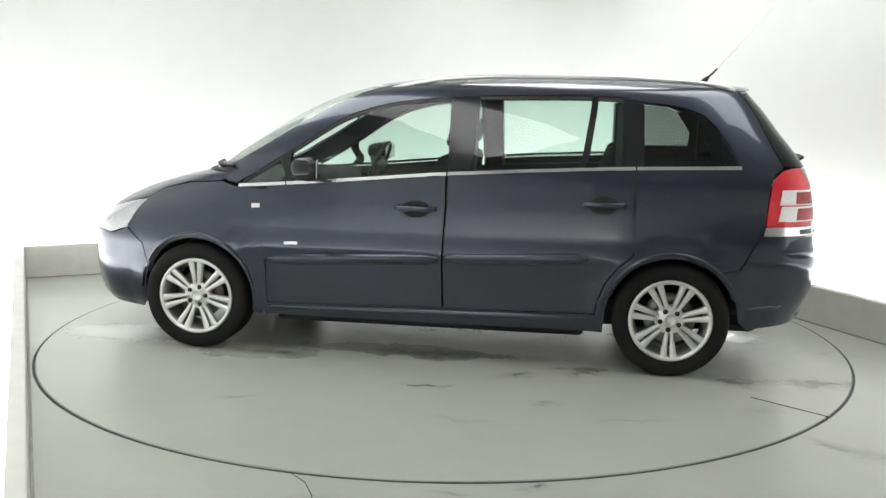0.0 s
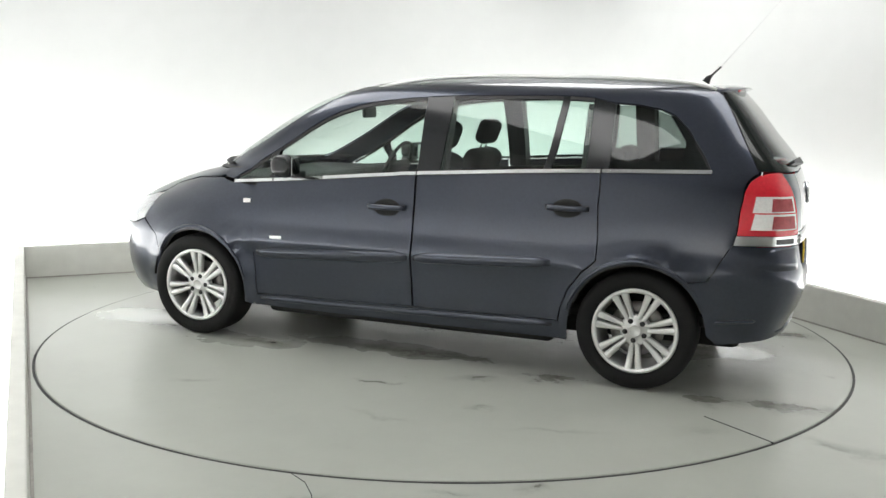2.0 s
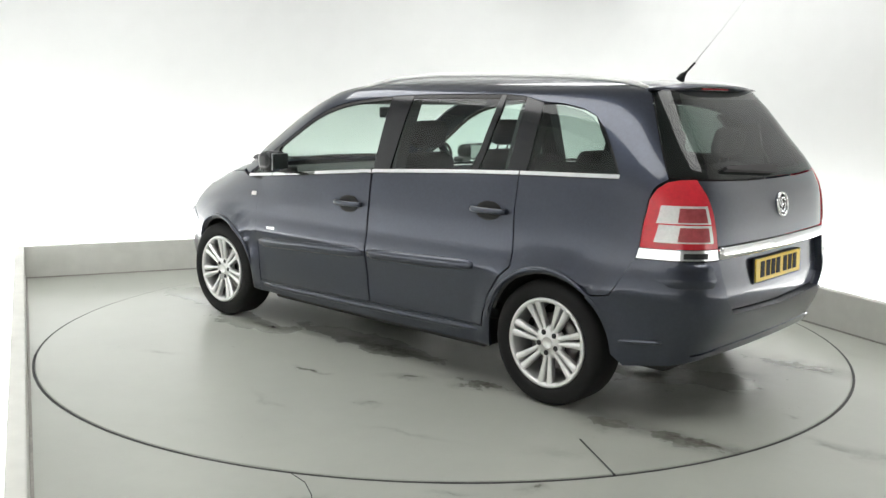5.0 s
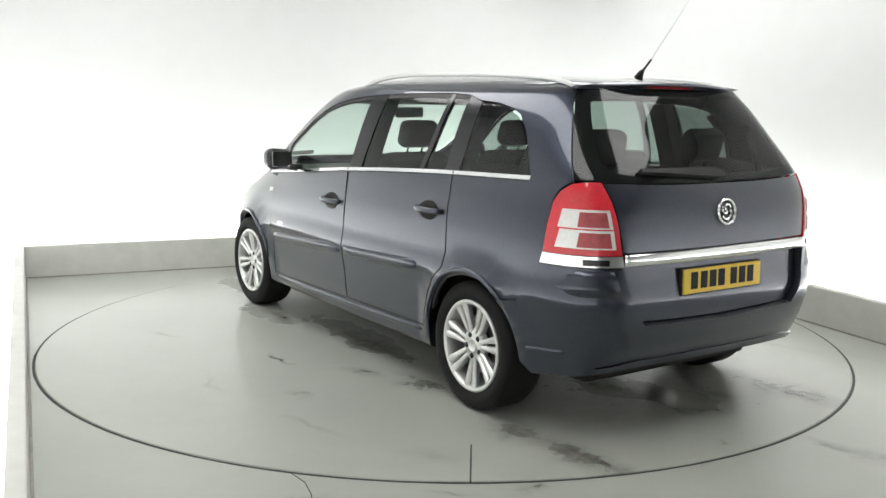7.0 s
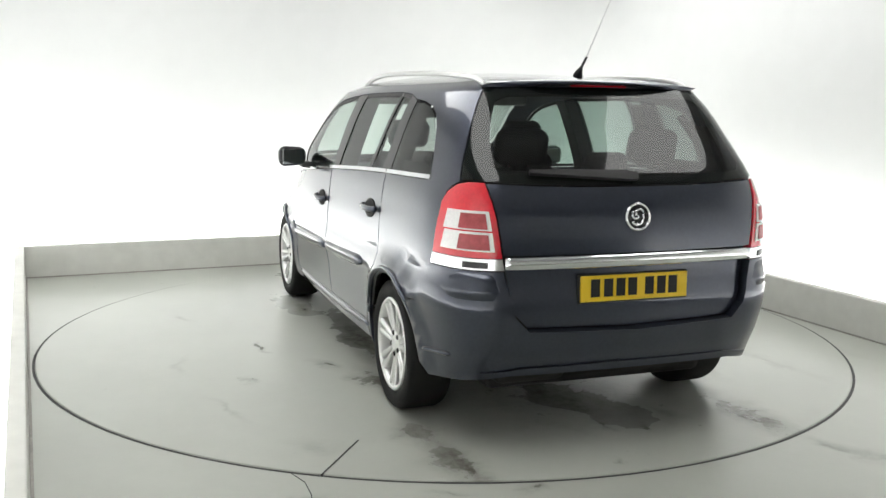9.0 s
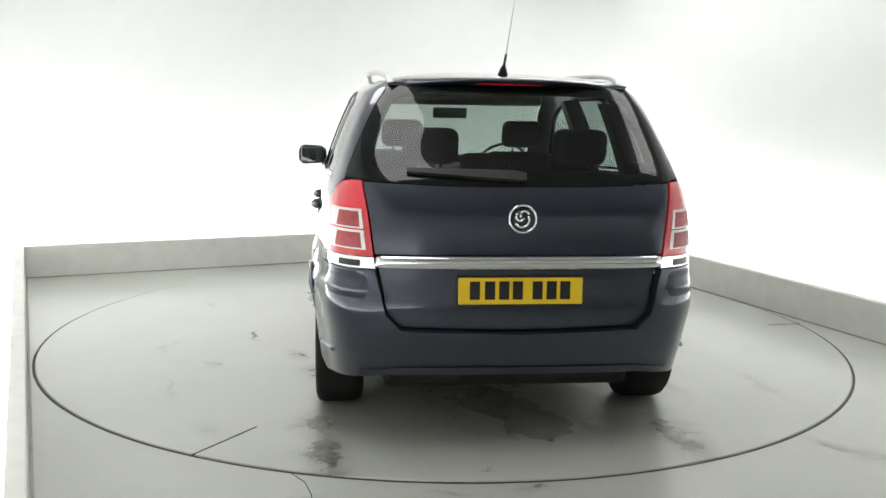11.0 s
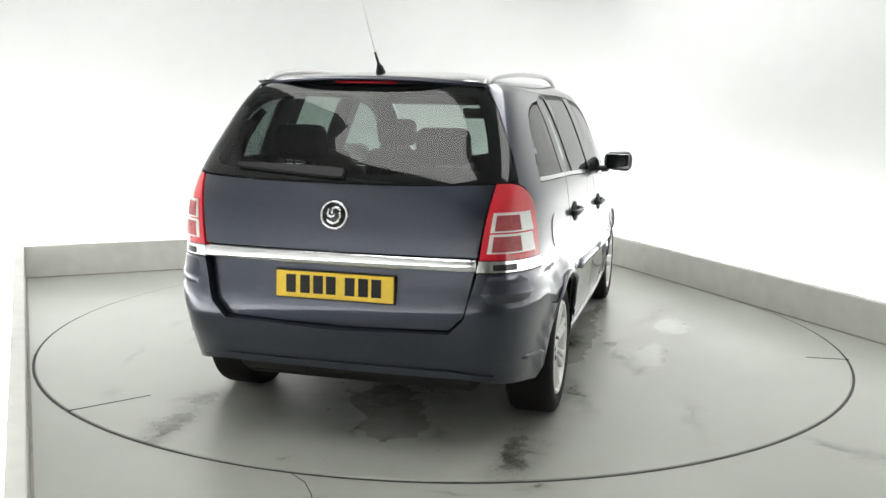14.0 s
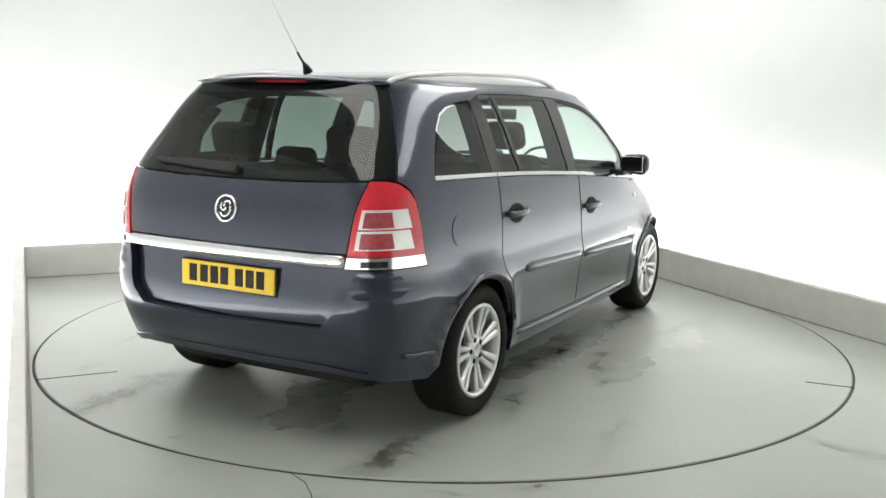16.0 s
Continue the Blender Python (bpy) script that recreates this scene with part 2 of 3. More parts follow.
bmesh.ops.rotate(bm, verts=bm.verts, cent=(0, 0, 0), matrix=Matrix.Rotation(math.pi / 2, 3, "X"))
ring = mesh_object("turntable_gap", bm, STEEL, smooth=False)
tagged(ring, "thin dark gap round the turntable", "gap", kind="structure")


crack = part("crack", tube([(-0.60, -2.36, -0.006), (-0.53, -2.45, -0.006), (-0.49, -2.56, -0.006), (-0.45, -2.75, -0.006)], 0.002, 6), STEEL, floor)


def kerb(name, a, b):
    d = Vector(b) - Vector(a)
    ob = mesh_object(name, box(0, d.length, 0, KT, -0.01, KH, 0.008), KERB, smooth=False)
    # joint strip whose dark grey stands for the skirting shadow
    part("joint", box(0.01, d.length - 0.01, -0.014, -0.0005, -0.006, 0.003, 0.002), JOINT_SHADE, ob, "dark joint at the foot of the kerb, coloured as its skirting shadow", smooth=False)
    ob.matrix_world = ROOM @ Matrix.Translation((a[0], a[1], 0)) @ Matrix.Rotation(math.atan2(d.y, d.x), 4, "Z")
    return tagged(ob, "low cream painted kerb along the studio wall", "kerb", kind="structure")


kerb("kerb_back", (X0, Y1), (X1, Y1))
kerb("kerb_right", (X1, Y1 + KT), (X1, Y0))
kerb("kerb_left", (X0, Y0), (X0, Y1 + KT))


def trough(name, x0, x1, y0, y1):
    ob = mesh_object(name, box(x0, x1, y0, y1, 0.02, KH - 0.035, 0.004), COVE, smooth=False)
    placed(ob, ROOM)
    return tagged(ob, "glowing light trough behind the kerb", "light trough")


trough("light_trough", X0 - KT, X1 + KT, Y1 + KT + 0.01, Y1 + KT + GAP - 0.01)
# side troughs run on unseen past the camera, added to brighten the near end
trough("light_trough", X1 + KT + 0.01, X1 + KT + GAP - 0.01, Y0 + 0.6, Y1 + KT + GAP - 0.01)
trough("light_trough", X0 - KT - GAP + 0.01, X0 - KT - 0.01, Y0 + 0.6, Y1 + KT + GAP - 0.01)


def sheet(pts, z0, z1, closed=False):
    bm = bmesh.new()
    n = len(pts)
    lo = [bm.verts.new((x, y, z0)) for x, y in pts]
    hi = [bm.verts.new((x, y, z1)) for x, y in pts]
    for i in range(n if closed else n - 1):
        j = (i + 1) % n
        bm.faces.new((lo[i], lo[j], hi[j], hi[i]))
    return bm


def wall(name, pts, material, label, side=1):
    ob = mesh_object(name, sheet(pts, -0.02, 3.4), material)
    md = ob.modifiers.new("thick", "SOLIDIFY")
    md.thickness, md.offset = 0.08, side
    placed(ob, ROOM)
    return tagged(ob, label, "wall", kind="structure")


WX0, WX1, WY1, CR = X0 - KT - GAP, X1 + KT + GAP, Y1 + KT + GAP, 0.7
pts = [(WX0, CUT)]
for cx, cy, a0 in ((WX0 + CR, WY1 - CR, 180), (WX1 - CR, WY1 - CR, 90)):
    pts += [(cx + CR * math.cos(radians(a0 - a)), cy + CR * math.sin(radians(a0 - a))) for a in range(0, 91, 6)]
pts += [(WX1, CUT)]
wall("wall_backdrop", pts, WALL, "seamless white studio wall with rounded corners")
# out of view, added to throw light and reflections onto the car
wall("wall_bounce", [(WX0 + 0.005, CUT - 0.005), (WX0 + 0.005, Y0), (WX1 - 0.005, Y0), (WX1 - 0.005, CUT - 0.005)], BOUNCE_WALL, "plain pale wall added unseen round the near end to bounce light")
ceiling = mesh_object("ceiling", box(X0 - 3, X1 + 2, Y0 - 1, Y1 + 2, 3.4, 3.5), CEIL, smooth=False)
placed(ceiling, ROOM)
tagged(ceiling, "plain grey studio ceiling", "ceiling", kind="structure")
for x0, x1 in ((-2.15, -1.05), (1.05, 2.15)):
    strip_light = mesh_object("ceiling_light", box(x0, x1, -3.2, 2.3, 3.3, 3.38, 0.02), GLOW, smooth=False)
    placed(strip_light, ROOM)
    tagged(strip_light, "long glowing softbox under the ceiling", "ceiling light", "ceiling softboxes")


# ---- the car ----
def spline(xs, ys):
    """Smooth monotone curve through the stations."""
    xs, ys = np.array(xs, float), np.array(ys, float)
    h, d = np.diff(xs), np.diff(ys) / np.diff(xs)
    m = np.zeros(len(xs))
    m[0], m[-1] = d[0], d[-1]
    for i in range(1, len(xs) - 1):
        if d[i - 1] * d[i] > 0:
            w1, w2 = 2 * h[i] + h[i - 1], h[i] + 2 * h[i - 1]
            m[i] = (w1 + w2) / (w1 / d[i - 1] + w2 / d[i])

    def f(x):
        x = min(max(x, xs[0]), xs[-1])
        i = min(int(np.searchsorted(xs, x, "right")) - 1, len(xs) - 2)
        t = (x - xs[i]) / h[i]
        return ((1 + 2 * t) * (1 - t) ** 2 * ys[i] + t * (1 - t) ** 2 * h[i] * m[i]
                + t * t * (3 - 2 * t) * ys[i + 1] + t * t * (t - 1) * h[i] * m[i + 1])
    return f


# car's own axes: x forward from the rear axle, y to its left, z up
tail = spline([0.15, 0.35, 0.46, 0.56, 0.64, 0.70, 0.76, 0.82, 0.92, 1.02, 1.13, 1.32, 1.50, 1.55, 1.57, 1.59, 1.605, 1.62],
              [-0.66, -0.725, -0.775, -0.797, -0.797, -0.785, -0.778, -0.774, -0.770, -0.758, -0.716, -0.570, -0.425, -0.368, -0.25, 0.05, 0.35, 0.75])
nose = spline([0.15, 0.25, 0.45, 0.65, 0.78, 0.84, 0.907, 0.96, 1.003, 1.028, 1.179, 1.368, 1.516, 1.565, 1.60, 1.62],
              [3.44, 3.53, 3.575, 3.56, 3.46, 3.38, 3.24, 3.08, 2.92, 2.80, 2.53, 2.22, 1.88, 1.66, 1.35, 0.85])
half = spline([0.15, 0.25, 0.35, 0.50, 0.58, 0.62, 0.66, 0.72, 0.80, 0.87, 0.97, 1.06, 1.12, 1.22, 1.32, 1.42, 1.49, 1.52, 1.55, 1.57, 1.595, 1.61, 1.62],
              [0.78, 0.83, 0.848, 0.862, 0.876, 0.885, 0.882, 0.872, 0.869, 0.865, 0.854, 0.842, 0.825, 0.79, 0.752, 0.708, 0.667, 0.64, 0.585, 0.51, 0.36, 0.22, 0.04])
WB, RW = 2.703, 0.312
NR, NF, MID = 9.0, 4.2, 1.3
TAPER, BOW = 0.050, 0.035                     # narrowing of the rear half, curve of the tail in plan


_ang = [math.pi / 2 * (0.5 - 0.5 * math.cos(math.pi * i / 2000)) for i in range(2001)]
_us, _as = [0.0], [(-1, 0.0)]
_last = (-2.1, 0.0)
for sgn, seq in ((-1, _ang), (1, _ang[::-1])):
    n = NR if sgn < 0 else NF
    for a in seq:
        q = (sgn * 2.15 * math.cos(a) ** (2 / n), 0.86 * math.sin(a) ** (2 / n))
        if sgn == -1 and a == 0.0:
            _last = q
            continue
        _us.append(_us[-1] + math.hypot(q[0] - _last[0], q[1] - _last[1]))
        _as.append((sgn, a))
        _last = q
_us = np.array(_us)
_phi = np.array([a if s < 0 else math.pi - a for s, a in _as])
front_power = spline([0.15, 0.70, 0.92, 1.03, 1.12, 1.62], [4.2, 4.2, 3.2, 3.6, 4.2, 3.8])
UMAX = float(_us[-1])


def flare(x, z):
    f = 0.0
    for cx in (0.0, WB):
        r = math.hypot(x - cx, z - RW)
        if z > 0.2:
            f += 0.022 * math.exp(-((r - 0.365) / 0.042) ** 2) + 0.007 * math.exp(-((r - 0.43) / 0.03) ** 2)
    return f


def skin(u, z, off=0.0):
    """Point of the body's outer surface: u metres round the plan outline from the tail's centre (left side positive), at height z."""
    s = 1 if u >= 0 else -1
    phi = float(np.interp(abs(u), _us, _phi))
    n = NR if phi < math.pi / 2 else front_power(z)
    c = math.cos(phi)
    k, e = -math.copysign(abs(c) ** (2 / n), c), max(0.0, math.sin(phi)) ** (2 / n)
    xt, xn = tail(z), nose(z)
    mid = MID if z < 1.5 else MID + (0.5 * (xt + xn) - MID) * min(1, (z - 1.5) / 0.08)
    x = mid + (k * (mid - xt) if k < 0 else k * (xn - mid))
    w = half(z) * (1 - (0.085 if x > 1.45 else TAPER) * ((x - 1.45) / 2.15) ** 2) + (flare(x, z) if e > 0.7 else 0)
    if k < 0:
        x += BOW * (e * w / 0.8) ** 2 * (-k) ** 8
    p = Vector((x, s * e * w, z))
    if off:
        p += off * skin_normal(u, z)
    return p


def skin_normal(u, z):
    h = 0.004
    du = skin(u + h, z) - skin(u - h, z)
    dz = skin(u, min(z + h, 1.62)) - skin(u, z - h)
    n = dz.cross(du)
    if n.length < 1e-12:
        return Vector((0, 0, 1))
    n.normalize()
    return n




def S(x, z):
    """u of the side's point at x."""
    lo, hi = 0.0, UMAX
    for _ in range(30):
        m = (lo + hi) / 2
        if skin(m, z).x < x:
            lo = m
        else:
            hi = m
    return ((lo + hi) / 2, z)


def R(y, z):
    """u of the tail's point at y."""
    lo, hi = 0.0, 2.6
    for _ in range(30):
        m = (lo + hi) / 2
        if skin(m, z).y < abs(y):
            lo = m
        else:
            hi = m
    return (math.copysign((lo + hi) / 2, y), z)


def N(y, z):
    """u of the nose's point at y."""
    lo, hi = 3.0, UMAX
    for _ in range(30):
        m = (lo + hi) / 2
        if skin(m, z).y > abs(y):
            lo = m
        else:
            hi = m
    return (math.copysign((lo + hi) / 2, y), z)


def dense(poly, step=0.04):
    out = []
    for i, a in enumerate(poly):
        b = poly[(i + 1) % len(poly)]
        n = max(1, int(math.hypot(b[0] - a[0], b[1] - a[1]) / step))
        out += [(a[0] + (b[0] - a[0]) * k / n, a[1] + (b[1] - a[1]) * k / n) for k in range(n)]
    return out


def panel(name, poly, material, parent, label="", off=0.0, thick=0.02, flip=False, cell=0.05, round_edge=0.003, wrap=0.0):
    """A piece of the body's skin, bounded by poly in (u, z), with turned-in edges."""
    if flip:
        poly = [(-u, z) for u, z in poly]
    if wrap:
        poly = [(u if u >= 0 else u + wrap, z) for u, z in poly]
    bm = bmesh.new()
    vs = [bm.verts.new((u, z, 0)) for u, z in dense(poly)]
    bm.faces.new(vs)
    for ax in (0, 1):
        lo, hi = min(v.co[ax] for v in vs), max(v.co[ax] for v in vs)
        k = math.ceil(lo / cell)
        while k * cell < hi:
            co, no = [0, 0, 0], [0, 0, 0]
            co[ax], no[ax] = k * cell + 1e-4, 1
            bmesh.ops.bisect_plane(bm, geom=bm.verts[:] + bm.edges[:] + bm.faces[:], plane_co=co, plane_no=no, dist=1e-5)
            k += 1
    bmesh.ops.triangulate(bm, faces=[f for f in bm.faces if len(f.verts) > 4])
    top = bm.faces[:]
    rim = [e for e in bm.edges if len(e.link_faces) == 1]
    pos = {}
    nor = {}

    def at(u, z):
        if wrap and u > wrap / 2:
            u -= wrap
        return u, z
    for v in bm.verts:
        u, z = at(v.co.x, v.co.y)
        nor[v] = skin_normal(u, z)
        pos[v] = skin(u, z) + off * nor[v]
    rv = {v for e in rim for v in e.verts}
    low = {}
    for v in rv:
        low[v] = bm.verts.new((0, 0, 0))
        pos[low[v]] = pos[v] - nor[v] * thick
        nor[low[v]] = nor[v]
    side = []
    for e in rim:
        a, b = e.verts
        side.append(bm.faces.new((a, b, low[b], low[a])))
    for v in bm.verts:
        v.co = pos[v]
    for f in top:
        f.normal_update()
        if f.normal.dot(nor[f.verts[0]]) < 0:
            f.normal_flip()
        f.smooth = True
    for f in side:
        f.smooth = False
    bm.normal_update()
    bm.verts.index_update()
    bm.faces.index_update()
    order = {v.index: nor[v].copy() for v in bm.verts}
    me = bpy.data.meshes.new(name)
    bm.to_mesh(me)
    bm.free()
    me.materials.append(material)
    ln = []
    for poly_ in me.polygons:
        for li in poly_.loop_indices:
            ln.append(order[me.loops[li].vertex_index] if poly_.use_smooth else poly_.normal.copy())
    me.normals_split_custom_set([tuple(n) for n in ln])
    ob = new(name, me)
    ob.parent = parent
    if label:
        tagged(ob, label)
    return ob


def arch(cx, r, a0, a1, n=14):
    return [S(cx + r * math.cos(radians(a0 + (a1 - a0) * k / n)), RW + r * math.sin(radians(a0 + (a1 - a0) * k / n))) for k in range(n + 1)]


def line(pts, kind=S):
    out = []
    for (a, b), (c, d) in zip(pts, pts[1:]):
        n = max(1, int(math.hypot(c - a, d - b) / 0.06))
        out += [kind(a + (c - a) * k / n, b + (d - b) * k / n) for k in range(n)]
    return out + [kind(*pts[-1])]


belt = spline([-0.33, 0.22, 1.20, 2.14, 2.47], [1.137, 1.121, 1.068, 0.987, 0.959])
cant = spline([0.2, 0.31, 0.5, 0.8, 1.11, 1.30, 1.53, 1.70, 1.85, 2.0, 2.12, 2.47],
              [1.472, 1.496, 1.503, 1.500, 1.491, 1.478, 1.453, 1.415, 1.354, 1.262, 1.182, 0.972])

car = new("car")
tagged(car, "dark blue-grey metallic people carrier with alloy wheels", "car")


def both(name, poly, material, parent, label="", **kw):
    owners = parent if isinstance(parent, list) else [parent, parent]
    return [panel(name, poly, material, o, label, flip=f, **kw) for o, f in zip(owners, (False, True))]


def mirror(poly):
    """Close a polygon that runs from one side's end to the centre with its mirror image."""
    return poly + [(-u, z) for u, z in reversed(poly) if abs(u) > 1e-6]


def along(f, x0, x1, dz=0.0, n=10):
    return [S(x0 + (x1 - x0) * k / n, f(x0 + (x1 - x0) * k / n) + dz) for k in range(n + 1)]


QUARTER = [(-0.325, 1.150), (-0.27, 1.245), (-0.20, 1.345), (-0.13, 1.41), (-0.05, 1.442), (0.06, 1.462)]
SCREEN = [(2.60, 1.045), (2.52, 1.080), (2.28, 1.218), (2.14, 1.305), (2.01, 1.384), (1.86, 1.456), (1.72, 1.514)]
TAILEDGE = [(-0.548, 1.138), (-0.503, 1.22), (-0.449, 1.32), (-0.397, 1.42), (-0.338, 1.515)]
tail_edge = spline([z for x, z in TAILEDGE], [x for x, z in TAILEDGE])


def tail_line(z0, z1, dx, n=16):
    """Points along the rear window's edge, dx behind the panel's rim."""
    return [S(tail_edge(z0 + (z1 - z0) * k / n) + dx, z0 + (z1 - z0) * k / n) for k in range(n + 1)]


# one pressing: sill, rear quarter, roof side and windscreen pillar
side = ([S(2.29, 0.225), S(2.29, 0.295)] + line([(1.25, 0.315), (0.402, 0.325), (0.390, 0.40), (0.353, 0.50), (0.278, 0.600), (0.206, 0.662), (0.206, 0.80), (0.214, 0.95)])
        + [S(0.215, belt(0.215) - 0.012)] + along(belt, 0.2, -0.325, -0.012, 5) + line(QUARTER) + [S(0.2, cant(0.2))] + along(cant, 0.31, 2.46, 0, 22)
        + [S(2.53, 0.985)] + line(SCREEN) + [S(1.61, 1.55)] + [S(x, 1.55) for x in (1.3, 0.9, 0.5, 0.1, -0.15, -0.27)]
        + tail_line(1.515, 1.138, 0.0) + line([(-0.520, 1.122), (-0.496, 1.095), (-0.482, 1.05), (-0.470, 0.95), (-0.462, 0.835), (-0.449, 0.785), (-0.437, 0.768), (-0.385, 0.68), (-0.335, 0.60)])
        + arch(0.0, 0.352, 128, 8, 18) + line([(0.36, 0.225)]))
both("side_panel", side, PAINT, car)
wing = (line([(2.276, 0.945), (2.276, 0.55), (2.268, 0.30), (2.30, 0.225)]) + arch(WB, 0.352, 192, 25, 18)
        + line([(3.06, 0.60), (3.17, 0.69), (3.12, 0.80), (3.08, 0.855), (2.98, 0.915), (2.80, 0.958), (2.56, 0.977), (2.48, 0.955)]))
both("front_wing", wing, PAINT, car)
fdoor = along(belt, 1.238, 2.27, -0.012, 8) + line([(2.27, 0.55), (2.262, 0.30), (1.246, 0.32), (1.252, 0.56), (1.236, 0.91)])
rdoor = along(belt, 0.222, 1.222, -0.012, 8) + line([(1.223, 0.91), (1.240, 0.56), (1.236, 0.32), (0.410, 0.33), (0.398, 0.40), (0.360, 0.504), (0.284, 0.606), (0.214, 0.668), (0.214, 0.80), (0.221, 0.95)])
fdoors = both("front_door", fdoor, PAINT, car)
rdoors = both("rear_door", rdoor, PAINT, car)

# glass and black surrounds
G = 0.012
both("front_quarter_window", [S(2.42, 0.982)] + along(belt, 2.40, 2.19, 0.012, 3) + [S(2.19, cant(2.19) - G), S(2.30, cant(2.30) - G)], GLASS, car, off=-0.006, thick=0.004)
both("front_door_window", along(belt, 2.12, 1.225, 0.012, 8) + along(cant, 1.235, 2.12, -G - 0.006, 14), GLASS, fdoors, off=-0.006, thick=0.004)
both("rear_door_window", along(belt, 1.10, 0.525, 0.012, 5) + along(cant, 0.465, 1.075, -G - 0.006, 8), GLASS, rdoors, off=-0.006, thick=0.004)
both("fixed_door_pane", along(belt, 0.485, 0.30, 0.012, 3) + along(cant, 0.30, 0.43, -G - 0.006, 3), GLASS, rdoors, off=-0.006, thick=0.004)
both("rear_quarter_window", along(belt, 0.185, -0.315, 0.012, 4) + line([(x + 0.012, z - 0.008) for x, z in QUARTER]) + [S(0.185, 1.457)], PRIVACY, car, off=-0.004, thick=0.004)
both("mirror_sail", along(belt, 2.19, 2.12, 0.004, 2) + along(cant, 2.12, 2.19, -0.004, 3), BLACK_GLOSS, fdoors, off=-0.001)
both("pillar_trim", along(belt, 1.225, 1.10, 0.004, 2) + along(cant, 1.075, 1.235, -0.004, 3), BLACK_GLOSS, car, off=-0.002)
both("window_divider", along(belt, 0.525, 0.485, 0.004, 2) + along(cant, 0.43, 0.465, -0.004, 2), BLACK_GLOSS, rdoors, off=-0.002)
both("rear_pillar_trim", along(belt, 0.30, 0.185, 0.004, 2) + [S(0.185, 1.463), S(0.24, cant(0.24) - 0.004), S(0.30, cant(0.3) - 0.004)], BLACK_GLOSS, car, off=-0.002)
both("window_seal", along(cant, 0.30, 2.42, -0.002, 22) + along(cant, 2.42, 0.30, -G - 0.008, 22), BLACK, car, off=-0.004, thick=0.012)
for x0, x1 in ((2.45, 2.155), (2.148, 1.233), (1.226, 0.218), (0.211, -0.33)):
    both("chrome_strip", along(belt, x0, x1, -0.008, 8) + along(belt, x1, x0, 0.010, 8), CHROME, car, "thin chrome strip below the side windows", off=0.005, thick=0.012)

# tail
lamps = both("tail_lamp", line([(-0.468, 0.835), (-0.476, 0.95), (-0.490, 1.05), (-0.512, 1.095), (-0.55, 1.125)]) + line([(0.70, 1.136), (0.652, 1.137), (0.628, 1.0), (0.607, 0.838)], R), RED_LENS, car, "red and clear tail lamp", off=0.006, thick=0.03)
both("lamp_chrome_foot", line([(-0.455, 0.786), (-0.466, 0.832)]) + line([(0.606, 0.834), (0.598, 0.788)], R), CHROME, car, "chrome strip below the tail lamp", off=0.006, thick=0.03)
rear_glass = [R(0, 1.128)] + line([(0.30, 1.130), (0.62, 1.142), (0.68, 1.148)], R) + tail_line(1.150, 1.50, -0.006) + line([(0.54, 1.527), (0.30, 1.532), (0, 1.533)], R)
panel("rear_window", mirror(rear_glass), REAR_GLASS, car, "dark tinted rear window", off=0.002, thick=0.004)
inner = [R(0, 1.165)] + line([(0.30, 1.168), (0.58, 1.182)], R) + [R(0.615, 1.21), R(0.59, 1.30), R(0.555, 1.40), R(0.515, 1.475)] + line([(0.46, 1.495), (0.25, 1.500), (0, 1.500)], R)
panel("window_border", rear_glass + inner[::-1], INK, car, "black border of the rear window", off=-0.007, thick=0.003)
panel("window_border", [(-u, z) for u, z in rear_glass + inner[::-1]], INK, car, "black border of the rear window", off=-0.007, thick=0.003)
gate = [R(0, 0.846)] + line([(0.60, 0.848), (0.622, 1.0), (0.645, 1.134), (0.62, 1.134), (0.30, 1.122), (0, 1.120)], R)
panel("tailgate", mirror(gate), PAINT, car)


def tail_sweep(us, profile, fade=0.0):
    """A strip swept round the tail: profile of (height, stand-off), fading out towards its ends."""
    bm = bmesh.new()
    rows = []
    for k, u in enumerate(us):
        e = min(1.0, 0.05 + k / (fade * len(us)), 0.3 + (len(us) - 1 - k) / (0.2 * len(us))) if fade else 1.0
        rows.append([bm.verts.new(skin(u, z) + (o * e if o > 0 else o) * skin_normal(u, z)) for z, o in profile])
    m = len(profile)
    for a, c in zip(rows, rows[1:]):
        for i in range(m):
            j = (i + 1) % m
            bm.faces.new((a[i], a[j], c[j], c[i]))
    bm.faces.new(rows[0])
    bm.faces.new(rows[-1])
    return bm


end = R(0.595, 0.815)[0]
part("chrome_bar", tail_sweep([-end + 2 * end * k / 48 for k in range(49)], [(0.787, -0.03), (0.787, 0.002), (0.790, 0.009), (0.798, 0.014), (0.812, 0.0165), (0.827, 0.0155), (0.837, 0.011), (0.842, 0.003), (0.842, -0.03)]),
     CHROME, car, "broad chrome bar across the tailgate")
lower = [R(0, 0.523)] + line([(0.49, 0.54), (0.55, 0.60), (0.59, 0.785), (0, 0.785)], R)
panel("tailgate_lower", mirror(lower), PAINT, car, off=-0.030)
top = [R(0, 1.536)] + line([(0.54, 1.531)], R) + [S(-0.335, 1.506), S(-0.285, 1.548)] + line([(0.45, 1.549), (0, 1.549)], R)
panel("tailgate_top", mirror(top), PAINT, car)
bumper = ([R(0, 0.517)] + line([(0.495, 0.533), (0.556, 0.597), (0.602, 0.782)], R) + line([(-0.45, 0.782), (-0.44, 0.768), (-0.388, 0.672), (-0.342, 0.60)])
          + arch(0.0, 0.352, 130, 178, 8) + line([(-0.40, 0.275), (-0.60, 0.30)]) + line([(0.50, 0.335), (0, 0.335)], R))
panel("rear_bumper", mirror(bumper), PAINT, car, off=0.008, thick=0.045)

